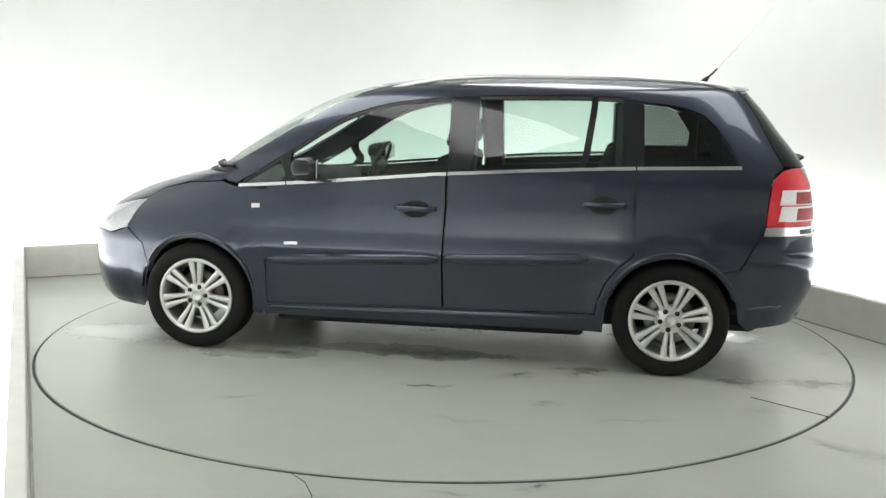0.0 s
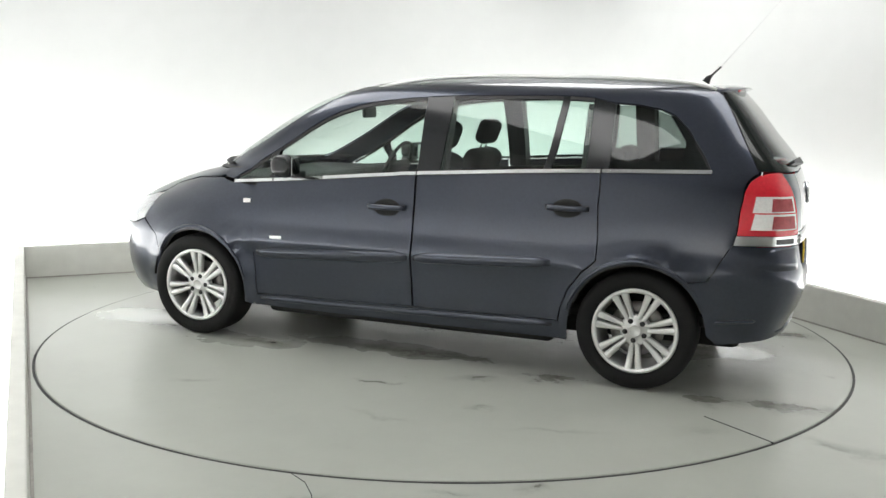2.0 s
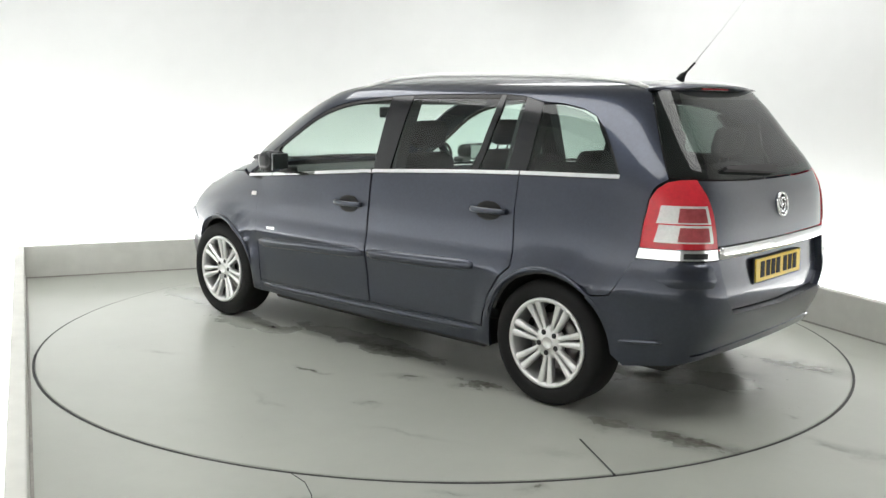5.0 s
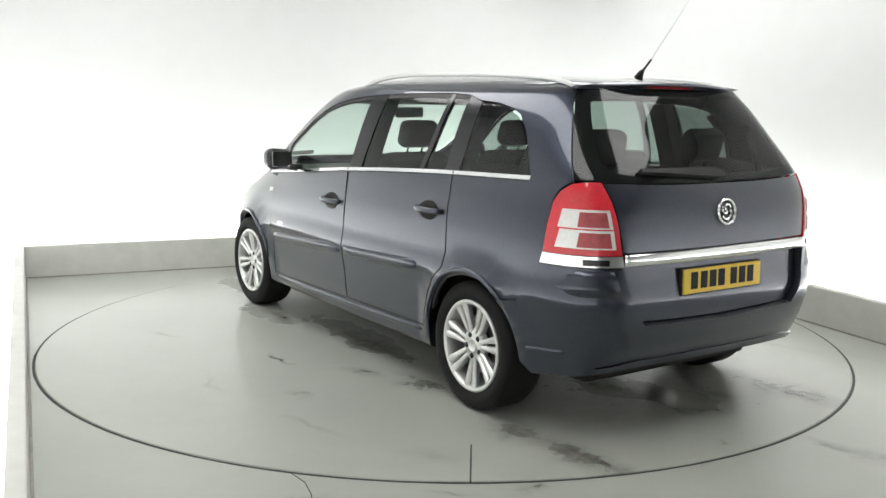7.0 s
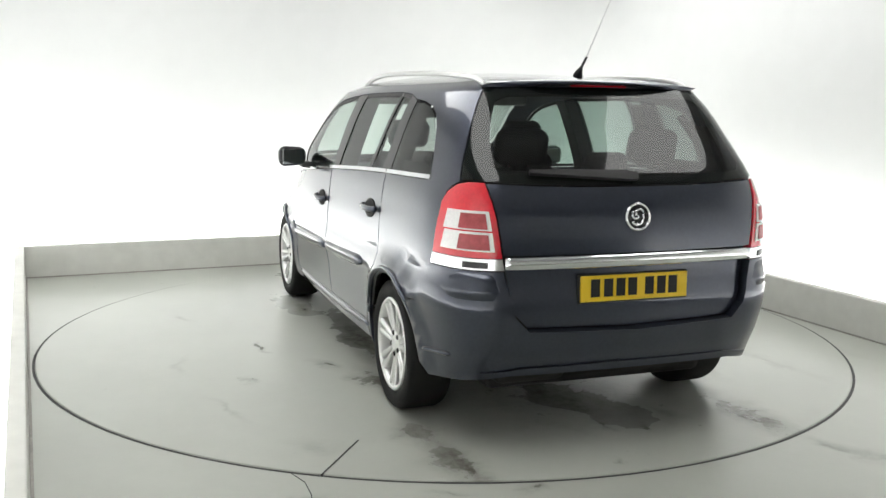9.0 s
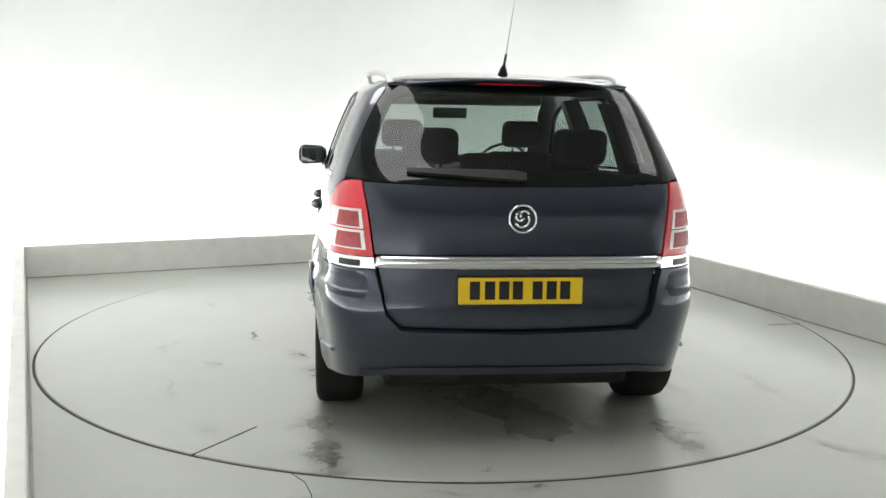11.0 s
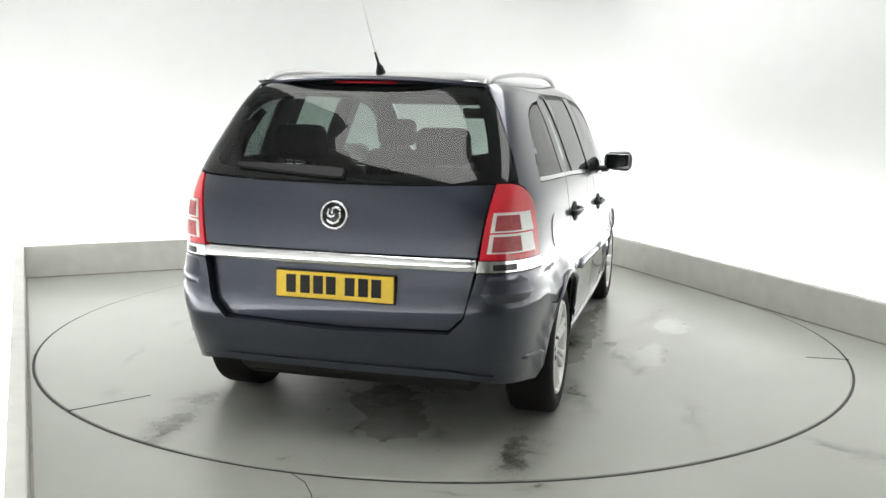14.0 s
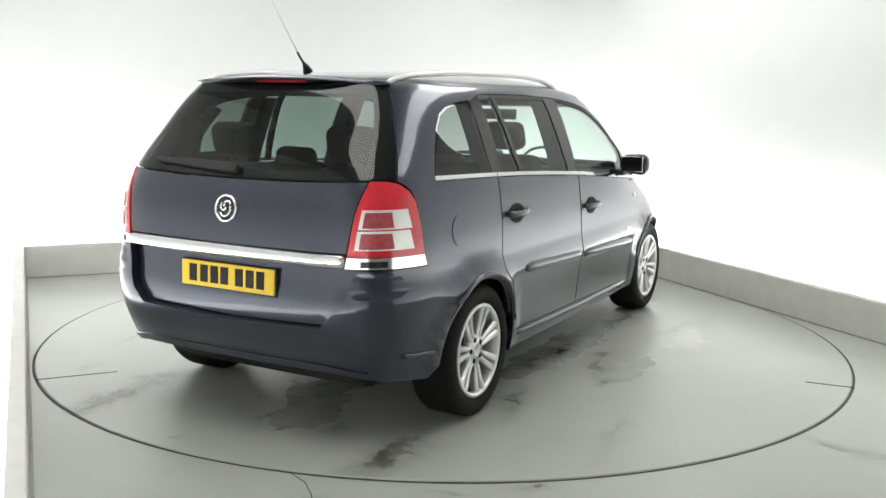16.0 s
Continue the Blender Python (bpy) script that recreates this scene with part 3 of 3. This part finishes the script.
# nose
headlight = line([(3.085, 0.85), (3.125, 0.80), (3.18, 0.69), (3.31, 0.645)]) + line([(0.50, 0.66), (0.50, 0.78), (0.60, 0.84)], N)
both("headlight", headlight, HEAD_LENS, car, "clear headlight")
nosebump = [N(0, 0.66)] + line([(0.495, 0.655)], N) + line([(3.31, 0.638), (3.175, 0.68), (3.065, 0.595)]) + arch(WB, 0.352, 25, -8, 6) + line([(3.10, 0.20)]) + line([(0.6, 0.20), (0, 0.20)], N)
panel("front_bumper", mirror(nosebump), PAINT, car, wrap=2 * UMAX)
bonnet = [N(0, 1.026)] + line([(0.72, 1.026)], N) + line([(2.58, 0.983), (2.80, 0.965), (2.98, 0.92), (3.075, 0.862)]) + line([(0.60, 0.848), (0.505, 0.785), (0.49, 0.67), (0, 0.668)], N)
panel("bonnet", mirror(bonnet), PAINT, car, wrap=2 * UMAX)
screen = [N(0, 1.04)] + [S(x + 0.014, z + 0.002) for x, z in SCREEN] + [N(0.45, 1.54), N(0, 1.545)]
panel("windscreen", mirror(screen), CLEAR_GLASS, car, off=-0.004, thick=0.004, wrap=2 * UMAX)


def cap(z0, off, n=120):
    """The roof above the side panels."""
    bm = bmesh.new()
    rings = []
    zs = [z0 + (1.62 - z0) * k / 14 for k in range(15)]
    us = np.linspace(0, UMAX, n)
    loop = list(us) + [-u for u in us[-2:0:-1]]
    for z in zs:
        rings.append([bm.verts.new(skin(u, z) + Vector((0, 0, off))) for u in loop])
    for a, b in zip(rings, rings[1:]):
        for i in range(len(a)):
            j = (i + 1) % len(a)
            bm.faces.new((a[i], a[j], b[j], b[i]))
    bm.faces.new(rings[-1])
    return bm


part("roof", cap(1.551, 0.0), PAINT, car)
part("headliner", cap(1.551, -0.035), LINER, car)


def wheel():
    """Tyre, alloy with seven double spokes, disc. The outer face looks to +y."""
    w = new("wheel")
    tyre = [(0.215, 0.085), (0.226, 0.100), (0.245, 0.109), (0.270, 0.112), (0.292, 0.106), (0.305, 0.095), (0.311, 0.075), (0.312, 0.0), (0.311, -0.075), (0.300, -0.10), (0.27, -0.112), (0.215, -0.095), (0.205, 0.0)]
    part("tyre", lathe(tyre, 96, close=True), RUBBER, w, "black rubber tyre")
    rim = [(0.224, 0.101), (0.220, 0.106), (0.212, 0.107), (0.203, 0.103), (0.198, 0.092), (0.195, 0.04), (0.188, -0.08), (0.192, -0.09), (0.212, -0.09), (0.214, 0.08)]
    part("rim", lathe(rim, 96, close=True), ALLOY, w)
    for k in range(7):
        bm = bmesh.new()
        for s in (-1, 1):
            prev = None
            for r, y, c, hw in ((0.062, 0.084, 0.0125, 0.0105), (0.090, 0.087, 0.0150, 0.0118), (0.130, 0.091, 0.0190, 0.0140), (0.175, 0.097, 0.0240, 0.0170), (0.203, 0.101, 0.0280, 0.0200)):
                q = [bm.verts.new((s * c + hw * a, y + dy, r)) for a, dy in ((-1, -0.030), (-1, -0.006), (-0.72, 0.0), (0, 0.0025), (0.72, 0.0), (1, -0.006), (1, -0.030))]
                if prev:
                    for i in range(7):
                        j = (i + 1) % 7
                        bm.faces.new((prev[i], prev[j], q[j], q[i]))
                prev = q
        bmesh.ops.rotate(bm, verts=bm.verts, cent=(0, 0, 0), matrix=Matrix.Rotation(2 * math.pi * k / 7, 3, "Y"))
        part("spoke", bm, ALLOY, w, smooth=False)
    part("hub", lathe([(0.0001, 0.087), (0.024, 0.088), (0.027, 0.091), (0.032, 0.091), (0.035, 0.085), (0.066, 0.084), (0.078, 0.080), (0.082, 0.066), (0.082, 0.05)], 48), ALLOY, w)
    for k in range(5):
        a = 2 * math.pi * (k + 0.5) / 5
        bm = lathe([(0.0001, 0.088), (0.008, 0.089), (0.009, 0.086), (0.0135, 0.0855), (0.0135, 0.06)], 14)
        bmesh.ops.translate(bm, verts=bm.verts, vec=(0.053 * math.cos(a), 0.001, 0.053 * math.sin(a)))
        part("wheel_nut", bm, BLACK, w)
    part("brake_disc", lathe([(0.06, 0.03), (0.14, 0.03), (0.14, 0.01), (0.06, 0.01)], 48, close=True), DISC, w)
    part("drum", lathe([(0.0001, 0.045), (0.075, 0.045), (0.08, 0.0), (0.08, -0.08)], 32), BLACK, w)
    return w


w0 = wheel()
TRACK = 0.745
w0.parent = car
w0.matrix_basis = pose(0, TRACK, RW, 0, -25.7, 0)
tagged(w0, "seven-double-spoke silver alloy wheel with black tyre")
for x, y, a, turn in ((WB, TRACK - 0.012, 0, 0), (0, -TRACK, 180, 33), (WB, -TRACK + 0.012, 180, 50)):
    copy_thing(w0, pose(x, y, RW, 0, turn, a) if not a else pose(x, y, RW) @ pose(0, 0, 0, 0, 0, 180) @ pose(0, 0, 0, 0, turn, 0))

# underside and wheel wells
part("underbody", box(-0.50, 3.25, -0.56, 0.56, 0.20, 0.36, 0.04), UNDER, car, smooth=False)
part("underfloor", box(0.46, 2.24, -0.75, 0.75, 0.175, 0.34, 0.03), UNDER, car, smooth=False)
for cx in (0.0, WB):
    for s in (-1, 1):
        bm = bmesh.new()
        vs = []
        for k in range(25):
            a = radians(4 + 172 * k / 24)
            vs.append([bm.verts.new((cx + 0.37 * math.cos(a), s * y, RW + 0.37 * math.sin(a))) for y in (0.765, 0.50)])
        for a, b in zip(vs, vs[1:]):
            bm.faces.new((a[0], a[1], b[1], b[0]))
        bm.faces.new([v[1] for v in vs])
        part("wheel_well", bm, UNDER, car)


# lamp windows
def lamp(t, z):
    zc = max(0.84, min(1.13, z))
    f = S(-0.468 - 0.022 * (zc - 0.835) / 0.215, zc)[0]
    i = R(0.607 + 0.045 * (zc - 0.838) / 0.3, zc)[0]
    return (f + (i - f) * t, z)


for z0, z1 in ((0.948, 1.026), (0.864, 0.942)):
    both("lamp_window", [lamp(0.17, z0), lamp(0.93, z0), lamp(0.93, z1), lamp(0.21, z1)], CLEAR_LENS, lamps, "clear silvered lamp window", off=0.010, thick=0.006)
    both("lamp_bulb_panel", [lamp(0.47, z0 + 0.006), lamp(0.88, z0 + 0.006), lamp(0.88, z1 - 0.010), lamp(0.50, z1 - 0.010)], DARK_RED, lamps, "dark red reflector in the lamp", off=0.0125, thick=0.004)
both("lamp_foot_inlay", [(lamp(0.55, 0.84)[0], 0.795), (lamp(0.85, 0.84)[0], 0.795), (lamp(0.85, 0.84)[0], 0.82), (lamp(0.55, 0.84)[0], 0.82)], BLACK_GLOSS, lamps, off=0.009, thick=0.004)

# plate, emblem, wiper, brake lamp
plate = part("number_plate", box(-0.006, 0.006, -0.26, 0.26, -0.0555, 0.0555, 0.003), PLATE, car, "yellow rear number plate", smooth=False)
plate.matrix_basis = pose(-0.770, 0, 0.697, 0, 2, 0)
for y in (0.192, 0.129, 0.070, 0.013, -0.070, -0.129, -0.186):
    bar = part("plate_bar", box(-0.0015, 0.0015, -0.021, 0.021, -0.038, 0.038), INK, plate, smooth=False)
    bar.matrix_basis = pose(-0.0073, y, 0.003)
holder = part("plate_holder", box(-0.008, 0.008, -0.266, 0.266, -0.064, 0.060, 0.004), BLACK, car, smooth=False)
holder.matrix_basis = pose(-0.760, 0, 0.697, 0, 2, 0)
em = new("emblem")
em.parent = car
em.matrix_basis = pose(-0.766, 0, 0.996, 0, 8, 0) @ pose(0, 0, 0, 0, 0, 90)
part("emblem_ring", lathe([(0.050, 0.006), (0.053, 0.012), (0.058, 0.012), (0.061, 0.006), (0.061, -0.01), (0.050, -0.01)], 48, close=True), CHROME, em, "round chrome emblem")
part("emblem_disc", lathe([(0.0001, 0.004), (0.051, 0.004), (0.051, -0.01)], 40), BLACK_GLOSS, em)
for cx, cz, r, a0, a1 in ((0.004, -0.004, 0.030, 150, 330), (-0.008, 0.014, 0.018, -30, 170), (0.012, 0.008, 0.016, 200, 420)):
    arc = [(cx + r * math.cos(radians(a0 + (a1 - a0) * k / 10)), 0.006, cz + r * math.sin(radians(a0 + (a1 - a0) * k / 10))) for k in range(11)]
    part("emblem_stroke", tube(arc, 0.0055, 8), CHROME, em)
wip = [R(0.47, 1.168), R(0.47, 1.180)] + [R(y, 1.183 - 0.02 * (0.45 - y)) for y in (0.3, 0.15, 0.02)] + [R(-0.02, 1.168), R(-0.02, 1.142), R(0.02, 1.140), R(0.15, 1.148), R(0.3, 1.158)]
panel("rear_wiper", wip, BLACK, car, "black rear wiper", off=0.028, thick=0.024)
panel("brake_lamp", mirror([R(0, 1.539), R(0.14, 1.539), R(0.14, 1.5475), R(0, 1.5475)]), RED_LENS, car, "red high brake lamp", off=0.006, thick=0.008)

# spoiler lip over the rear window
bm = bmesh.new()
rows = []
for k in range(25):
    y = -0.535 + 1.07 * k / 24
    e = abs(y) / 0.535
    xb = -0.425 + 0.10 * e ** 3
    zt = 1.566 - 0.030 * e ** 2.5
    rows.append([bm.verts.new(q) for q in ((-0.24 + 0.0 * e, y, zt + 0.008 - 0.012 * e), (-0.36, y, zt + 0.006), (xb, y, zt - 0.004), (xb - 0.004, y, zt - 0.010), (xb + 0.02, y, zt - 0.017), (-0.36, y, zt - 0.026), (-0.24, y, zt - 0.025))])
for a, c in zip(rows, rows[1:]):
    for i in range(7):
        j = (i + 1) % 7
        bm.faces.new((a[i], a[j], c[j], c[i]))
bm.faces.new(rows[0])
bm.faces.new(rows[-1])
part("roof_spoiler", bm, PAINT, car)


rail_z = spline([-0.30, -0.24, -0.1, 0.4, 0.9, 1.25, 1.45, 1.60], [1.540, 1.562, 1.580, 1.600, 1.602, 1.586, 1.560, 1.524])
rail_y = spline([-0.30, 0.3, 1.0, 1.60], [0.52, 0.565, 0.575, 0.545])
for s in (1, -1):
    xs = [-0.30 + 1.90 * k / 40 for k in range(41)]
    part("roof_rail", tube([(x, s * rail_y(x), rail_z(x)) for x in xs], 0.0125), ALLOY, car, "silver roof rail")

part("aerial_base", tube([(-0.185, 0, 1.588), (-0.20, 0, 1.614), (-0.218, 0, 1.630), (-0.265, 0, 1.677)], lambda t: 0.024 - 0.019 * min(1, t * 1.4)), BLACK, car, "black roof aerial base")
part("aerial_rod", tube([(-0.25, 0, 1.662), (-0.41, 0, 1.85), (-0.57, 0, 2.05)], lambda t: 0.0022 - 0.0012 * t, 8), GREY_ROD, car, "thin whip aerial")

# door mirrors, handles, mouldings, side lamps
for s in (1, -1):
    dm = new("door_mirror")
    dm.parent = car
    dm.matrix_basis = pose(2.0, s * 0.93, 1.082)
    bm = box(-0.062, 0.085, -0.10, 0.10, -0.068, 0.068, 0.052, 6)
    for v in bm.verts:
        t = (v.co.x + 0.062) / 0.147
        v.co.y *= 1 - 0.16 * t
        v.co.z *= 1 - 0.2 * t
        v.co.x -= s * v.co.y * 0.25
        v.co.z *= 1 + 0.10 * s * v.co.y / 0.1
    part("mirror_shell", bm, BLACK_GLOSS, dm, "dark glossy mirror shell")
    bm = box(-0.003, 0.003, -0.076, 0.076, -0.048, 0.048, 0.0025)
    mg = part("mirror_glass", bm, MIRROR, dm, "mirror glass", smooth=False)
    mg.matrix_basis = pose(-0.0625, 0, 0, 0, 0, s * 14)
    bm = box(-0.04, 0.05, -0.16, -0.06, -0.075, -0.035, 0.012)
    for v in bm.verts:
        v.co.y *= s
    part("mirror_arm", bm, BLACK, dm)
for door_pair, xc, zc in ((fdoors, 1.395, 0.872), (rdoors, 0.375, 0.925)):
    for d, s in zip(door_pair, (1, -1)):
        oval = [S(xc + 0.080 * math.cos(a), zc + 0.048 * math.sin(a)) for a in (2 * math.pi * k / 24 for k in range(24))]
        # flat black oval painting the shade behind the handle bar
        panel("recess_shade", oval, UNDER, d, "dark oval for the shade in the handle recess", off=0.005, thick=0.006, flip=s < 0)
        c = skin(S(xc, zc)[0], zc)
        pts = [(xc + 0.11 - 0.22 * k / 14, s * (c.y + 0.006 + 0.030 * math.sin(math.pi * k / 14) ** 0.5), zc + 0.002) for k in range(15)]
        bm = tube(pts, 0.0115)
        for v in bm.verts:
            v.co.z = zc + (v.co.z - zc) * 1.3
        part("handle", bm, PAINT, d, "body-coloured door handle")
mf = spline([1.26, 2.26], [0.600, 0.553])
mr = spline([0.40, 1.235], [0.640, 0.603])


def bead(f, x0, x1, profile, s, n=24):
    """A strip swept along the side: profile of (dz, stand-off)."""
    bm = bmesh.new()
    rows = []
    for k in range(n + 1):
        x = x0 + (x1 - x0) * k / n
        e = min(1, 12 * min(k, n - k) / n + 0.15)
        row = []
        for dz, o in profile:
            u, z = S(x, f(x) + dz * (0.4 + 0.6 * e))
            p = skin(u, z) + (o * e if o > 0 else o) * skin_normal(u, z)
            row.append(bm.verts.new((p.x, s * p.y, p.z)))
        rows.append(row)
    m = len(profile)
    for a, c in zip(rows, rows[1:]):
        for i in range(m):
            j = (i + 1) % m
            bm.faces.new((a[i], a[j], c[j], c[i]))
    bm.faces.new(rows[0])
    bm.faces.new(rows[-1])
    return bm


MOULD = [(-0.030, -0.004), (-0.027, 0.010), (-0.016, 0.017), (0.012, 0.019), (0.022, 0.014), (0.029, 0.003), (0.030, -0.004)]
for pair, f, x0, x1 in ((fdoors, mf, 1.265, 2.255), (rdoors, mr, 0.45, 1.228)):
    for d, s in zip(pair, (1, -1)):
        part("side_moulding", bead(f, x0, x1, MOULD, s), PAINT, d, "raised body-coloured side moulding")
for d, s in zip(fdoors, (1, -1)):
    panel("door_badge", [S(2.07, 0.648), S(2.15, 0.645), S(2.15, 0.662), S(2.07, 0.665)], CHROME, d, "small chrome badge", off=0.003, thick=0.004, flip=s < 0)
both("side_repeater", [S(2.305, 0.845), S(2.355, 0.842), S(2.355, 0.866), S(2.305, 0.868)], CLEAR_LENS, car, "white side repeater lamp", off=0.005, thick=0.006)
flap = [S(-0.18 + 0.075 * math.cos(a), 0.90 + 0.075 * math.sin(a)) for a in (2 * math.pi * k / 24 for k in range(24))]
panel("fuel_flap", flap, PAINT, car, "round fuel flap", off=0.003, thick=0.006, flip=True)

SILL = spline([0.42, 2.26], [0.300, 0.272])
for s in (1, -1):
    part("sill_bead", bead(SILL, 0.44, 2.25, [(-0.020, -0.004), (-0.014, 0.010), (0.004, 0.012), (0.014, 0.006), (0.018, -0.004)], s), PAINT, car)
lip = [R(0, 0.336)] + line([(0.5, 0.336), (0.64, 0.334), (0.66, 0.345), (0.5, 0.370), (0, 0.372)], R)
panel("bumper_lip", mirror(lip), PAINT, car, off=0.017, thick=0.012)
SHOULDER = [(0.772, -0.01), (0.772, 0.0085), (0.735, 0.012), (0.704, 0.0165), (0.698, 0.0170), (0.691, 0.0145), (0.665, 0.0085), (0.655, -0.01)]
u0, u1 = S(-0.45, 0.70)[0], R(0.603, 0.715)[0]
for sgn in (1, -1):
    part("bumper_shoulder", tail_sweep([sgn * (u0 + (u1 - u0) * k / 30) for k in range(31)], SHOULDER, 0.6), PAINT, car, "raised shoulder of the bumper")
RIDGE = spline([-0.58, -0.38], [0.408, 0.392])
for sgn in (1, -1):
    part("bumper_ridge", bead(RIDGE, -0.38, -0.58, [(-0.010, 0.004), (-0.006, 0.016), (0.0, 0.021), (0.006, 0.019), (0.012, 0.004)], sgn, 12), PAINT, car, "slim raised ridge low on the bumper")

# lips inside the wheel arches
for cx in (0.0, WB):
    both("arch_lip", [S(*q) for q in [(cx + 0.352 * math.cos(radians(a)), RW + 0.352 * math.sin(radians(a))) for a in range(20, 161, 10)]
         + [(cx + 0.338 * math.cos(radians(a)), RW + 0.338 * math.sin(radians(a))) for a in range(160, 19, -10)]], BLACK, car, off=-0.012, thick=0.03)

for cx, a0, a1 in ((0.0, 12, 150), (WB, 30, 168)):
    for s in (1, -1):
        pts = []
        for k in range(31):
            a = radians(a0 + (a1 - a0) * k / 30)
            u, z = S(cx + 0.366 * math.cos(a), RW + 0.366 * math.sin(a))
            p = skin(u, z, 0.001)
            pts.append((p.x, s * p.y, p.z))
        part("arch_flare", tube(pts, lambda t: 0.0035 + 0.009 * math.sin(math.pi * t) ** 0.5, 8), PAINT, car)

# cabin
part("cabin_floor", box(-0.60, 2.6, -0.74, 0.74, 0.34, 0.40, 0.02), FABRIC, car, smooth=False)
part("boot_floor", box(-0.68, 0.15, -0.62, 0.62, 0.40, 0.66, 0.03), FABRIC, car, smooth=False)
both("door_trim", line([(2.35, 0.36), (2.35, 0.93), (1.2, 1.02), (0.2, 1.08), (-0.36, 1.09), (-0.36, 0.70), (0.4, 0.70), (0.5, 0.36)]), BLACK, car, off=-0.07, thick=0.02, cell=0.12)
dash = box(2.08, 2.72, -0.70, 0.70, 0.62, 0.99, 0.07, 4)
part("dashboard", dash, BLACK, car)
st = part("steering_wheel", lathe([(0.178, 0.0), (0.184, 0.012), (0.192, 0.012), (0.197, 0.0), (0.192, -0.012), (0.184, -0.012)], 40, close=True), BLACK, car)
st.matrix_basis = pose(1.90, -0.37, 1.0, 0, 0, 90) @ pose(0, 0, 0, -24, 0, 0)
sh = part("steering_hub", box(-0.15, 0.15, -0.02, 0.03, -0.035, 0.05, 0.02), BLACK, st)
im = part("interior_mirror", box(-0.012, 0.012, -0.12, 0.12, -0.035, 0.035, 0.012), BLACK, car)
im.matrix_basis = pose(1.93, 0, 1.375, 0, 0, 8)
part("mirror_stem", tube([(1.94, 0, 1.40), (1.98, 0, 1.46)], 0.012), BLACK, im)


for x, z1, d in ((1.14, 1.47, 0.09), (0.25, 1.46, 0.085), (-0.31, 1.36, 0.07)):
    for s in (1, -1):
        bm = bmesh.new()
        rows = []
        for k in range(9):
            z = 1.02 + (z1 - 1.02) * k / 8
            u = S(x, z)[0]
            p, q = skin(u, z, -0.02), skin(u, z, -0.02 - d)
            rows.append([bm.verts.new((a + dx, s * c.y, z)) for a, c, dx in ((p.x, p, -0.065 if x > 0 else -0.03), (p.x, p, 0.075), (q.x, q, 0.06), (q.x, q, -0.06))])
        for a, c in zip(rows, rows[1:]):
            for m in range(4):
                bm.faces.new((a[m], a[(m + 1) % 4], c[(m + 1) % 4], c[m]))
        part("inner_pillar", bm, BLACK, car, smooth=False)
both("boot_side_trim", line([(0.17, 1.10), (0.17, 1.195), (-0.18, 1.20), (-0.19, 1.30), (-0.10, 1.43), (-0.15, 1.44), (-0.30, 1.36), (-0.40, 1.20), (-0.40, 1.10)]), FABRIC, car, off=-0.05, thick=0.02)
part("roof_header", box(1.56, 1.80, -0.56, 0.56, 1.432, 1.50, 0.02), LINER, car)
for s in (1, -1):
    vis = part("sun_visor", box(-0.010, 0.010, -0.22, 0.22, -0.075, 0.075, 0.008), LINER, car)
    vis.matrix_basis = pose(1.66, s * 0.29, 1.478, 0, 68, 0)


def seat(x, y, lean=20, head=0.03, wide=0.25, back=0.66):
    s = new("seat")
    s.parent = car
    s.matrix_basis = pose(x, y, 0.40)
    part("seat_base", box(-0.10, 0.46, -wide, wide, 0.0, 0.20, 0.06, 3), FABRIC, s)
    bm = box(-0.075, 0.075, -wide, wide, 0.0, back, 0.06, 3)
    for v in bm.verts:
        v.co.y *= 1 - 0.22 * max(0, v.co.z / back - 0.3)
        v.co.x += 0.03 * math.cos(3 * v.co.z)
    b_ = part("backrest", bm, FABRIC, s)
    b_.matrix_basis = pose(-0.02, 0, 0.13, 0, -lean, 0)
    bm = box(-0.05, 0.05, -0.125, 0.125, 0.0, 0.165, 0.045, 4)
    h = part("headrest", bm, FABRIC, s)
    h.matrix_basis = pose(-0.02, 0, 0.13, 0, -lean, 0) @ pose(0.02, 0, back + head)
    for yy in (-0.05, 0.05):
        p = part("headrest_post", tube([(0, yy, -0.05), (0, yy, 0.03)], 0.006, 8), CHROME, s)
        p.matrix_basis = h.matrix_basis
    return s


seat(1.50, 0.37), seat(1.50, -0.37)
for y in (-0.46, 0.0, 0.46):
    seat(0.52, y, 18, -0.09, 0.22, 0.62)
for y in (-0.34, 0.34):
    third = seat(-0.14, y, 14, wide=0.24, back=0.60)
    third.matrix_basis = pose(-0.14, y, 0.44)

# exhaust and rear valance
part("exhaust_silencer", box(-0.58, -0.25, 0.20, 0.55, 0.24, 0.35, 0.05, 3), UNDER, car)
part("rear_axle", tube([(0, -0.66, 0.30), (0, 0.66, 0.30)], 0.04), UNDER, car)
part("front_axle", tube([(WB, -0.66, 0.28), (WB, 0.66, 0.28)], 0.04), UNDER, car)
panel("screen_wiper", [N(0.68, 1.052), N(0.35, 1.050), N(0.33, 1.064), N(0.68, 1.062)], BLACK, car, "black windscreen wiper", off=0.022, thick=0.018)
panel("cowl", mirror([N(0, 1.028), N(0.72, 1.028), N(0.73, 1.045), N(0, 1.038)]), BLACK, car, off=0.004, thick=0.01, wrap=2 * UMAX)
panel("lower_grille", mirror([N(0, 0.25), N(0.44, 0.25), N(0.40, 0.44), N(0, 0.44)]), BLACK, car, "black lower front grille", off=0.004, thick=0.01, wrap=2 * UMAX)


def motions():
    rows, spin = [], []
    for k, h in enumerate(HEADING):
        rows.append((float(k), pose(0, 0, 0, 0, 0, h) @ pose(CAR_X, CAR_Y, 0)))
        spin.append((float(k), pose(0, 0, 0, 0, 0, h)))
    walk(car, rows)
    walk(turntable, spin)


motions()
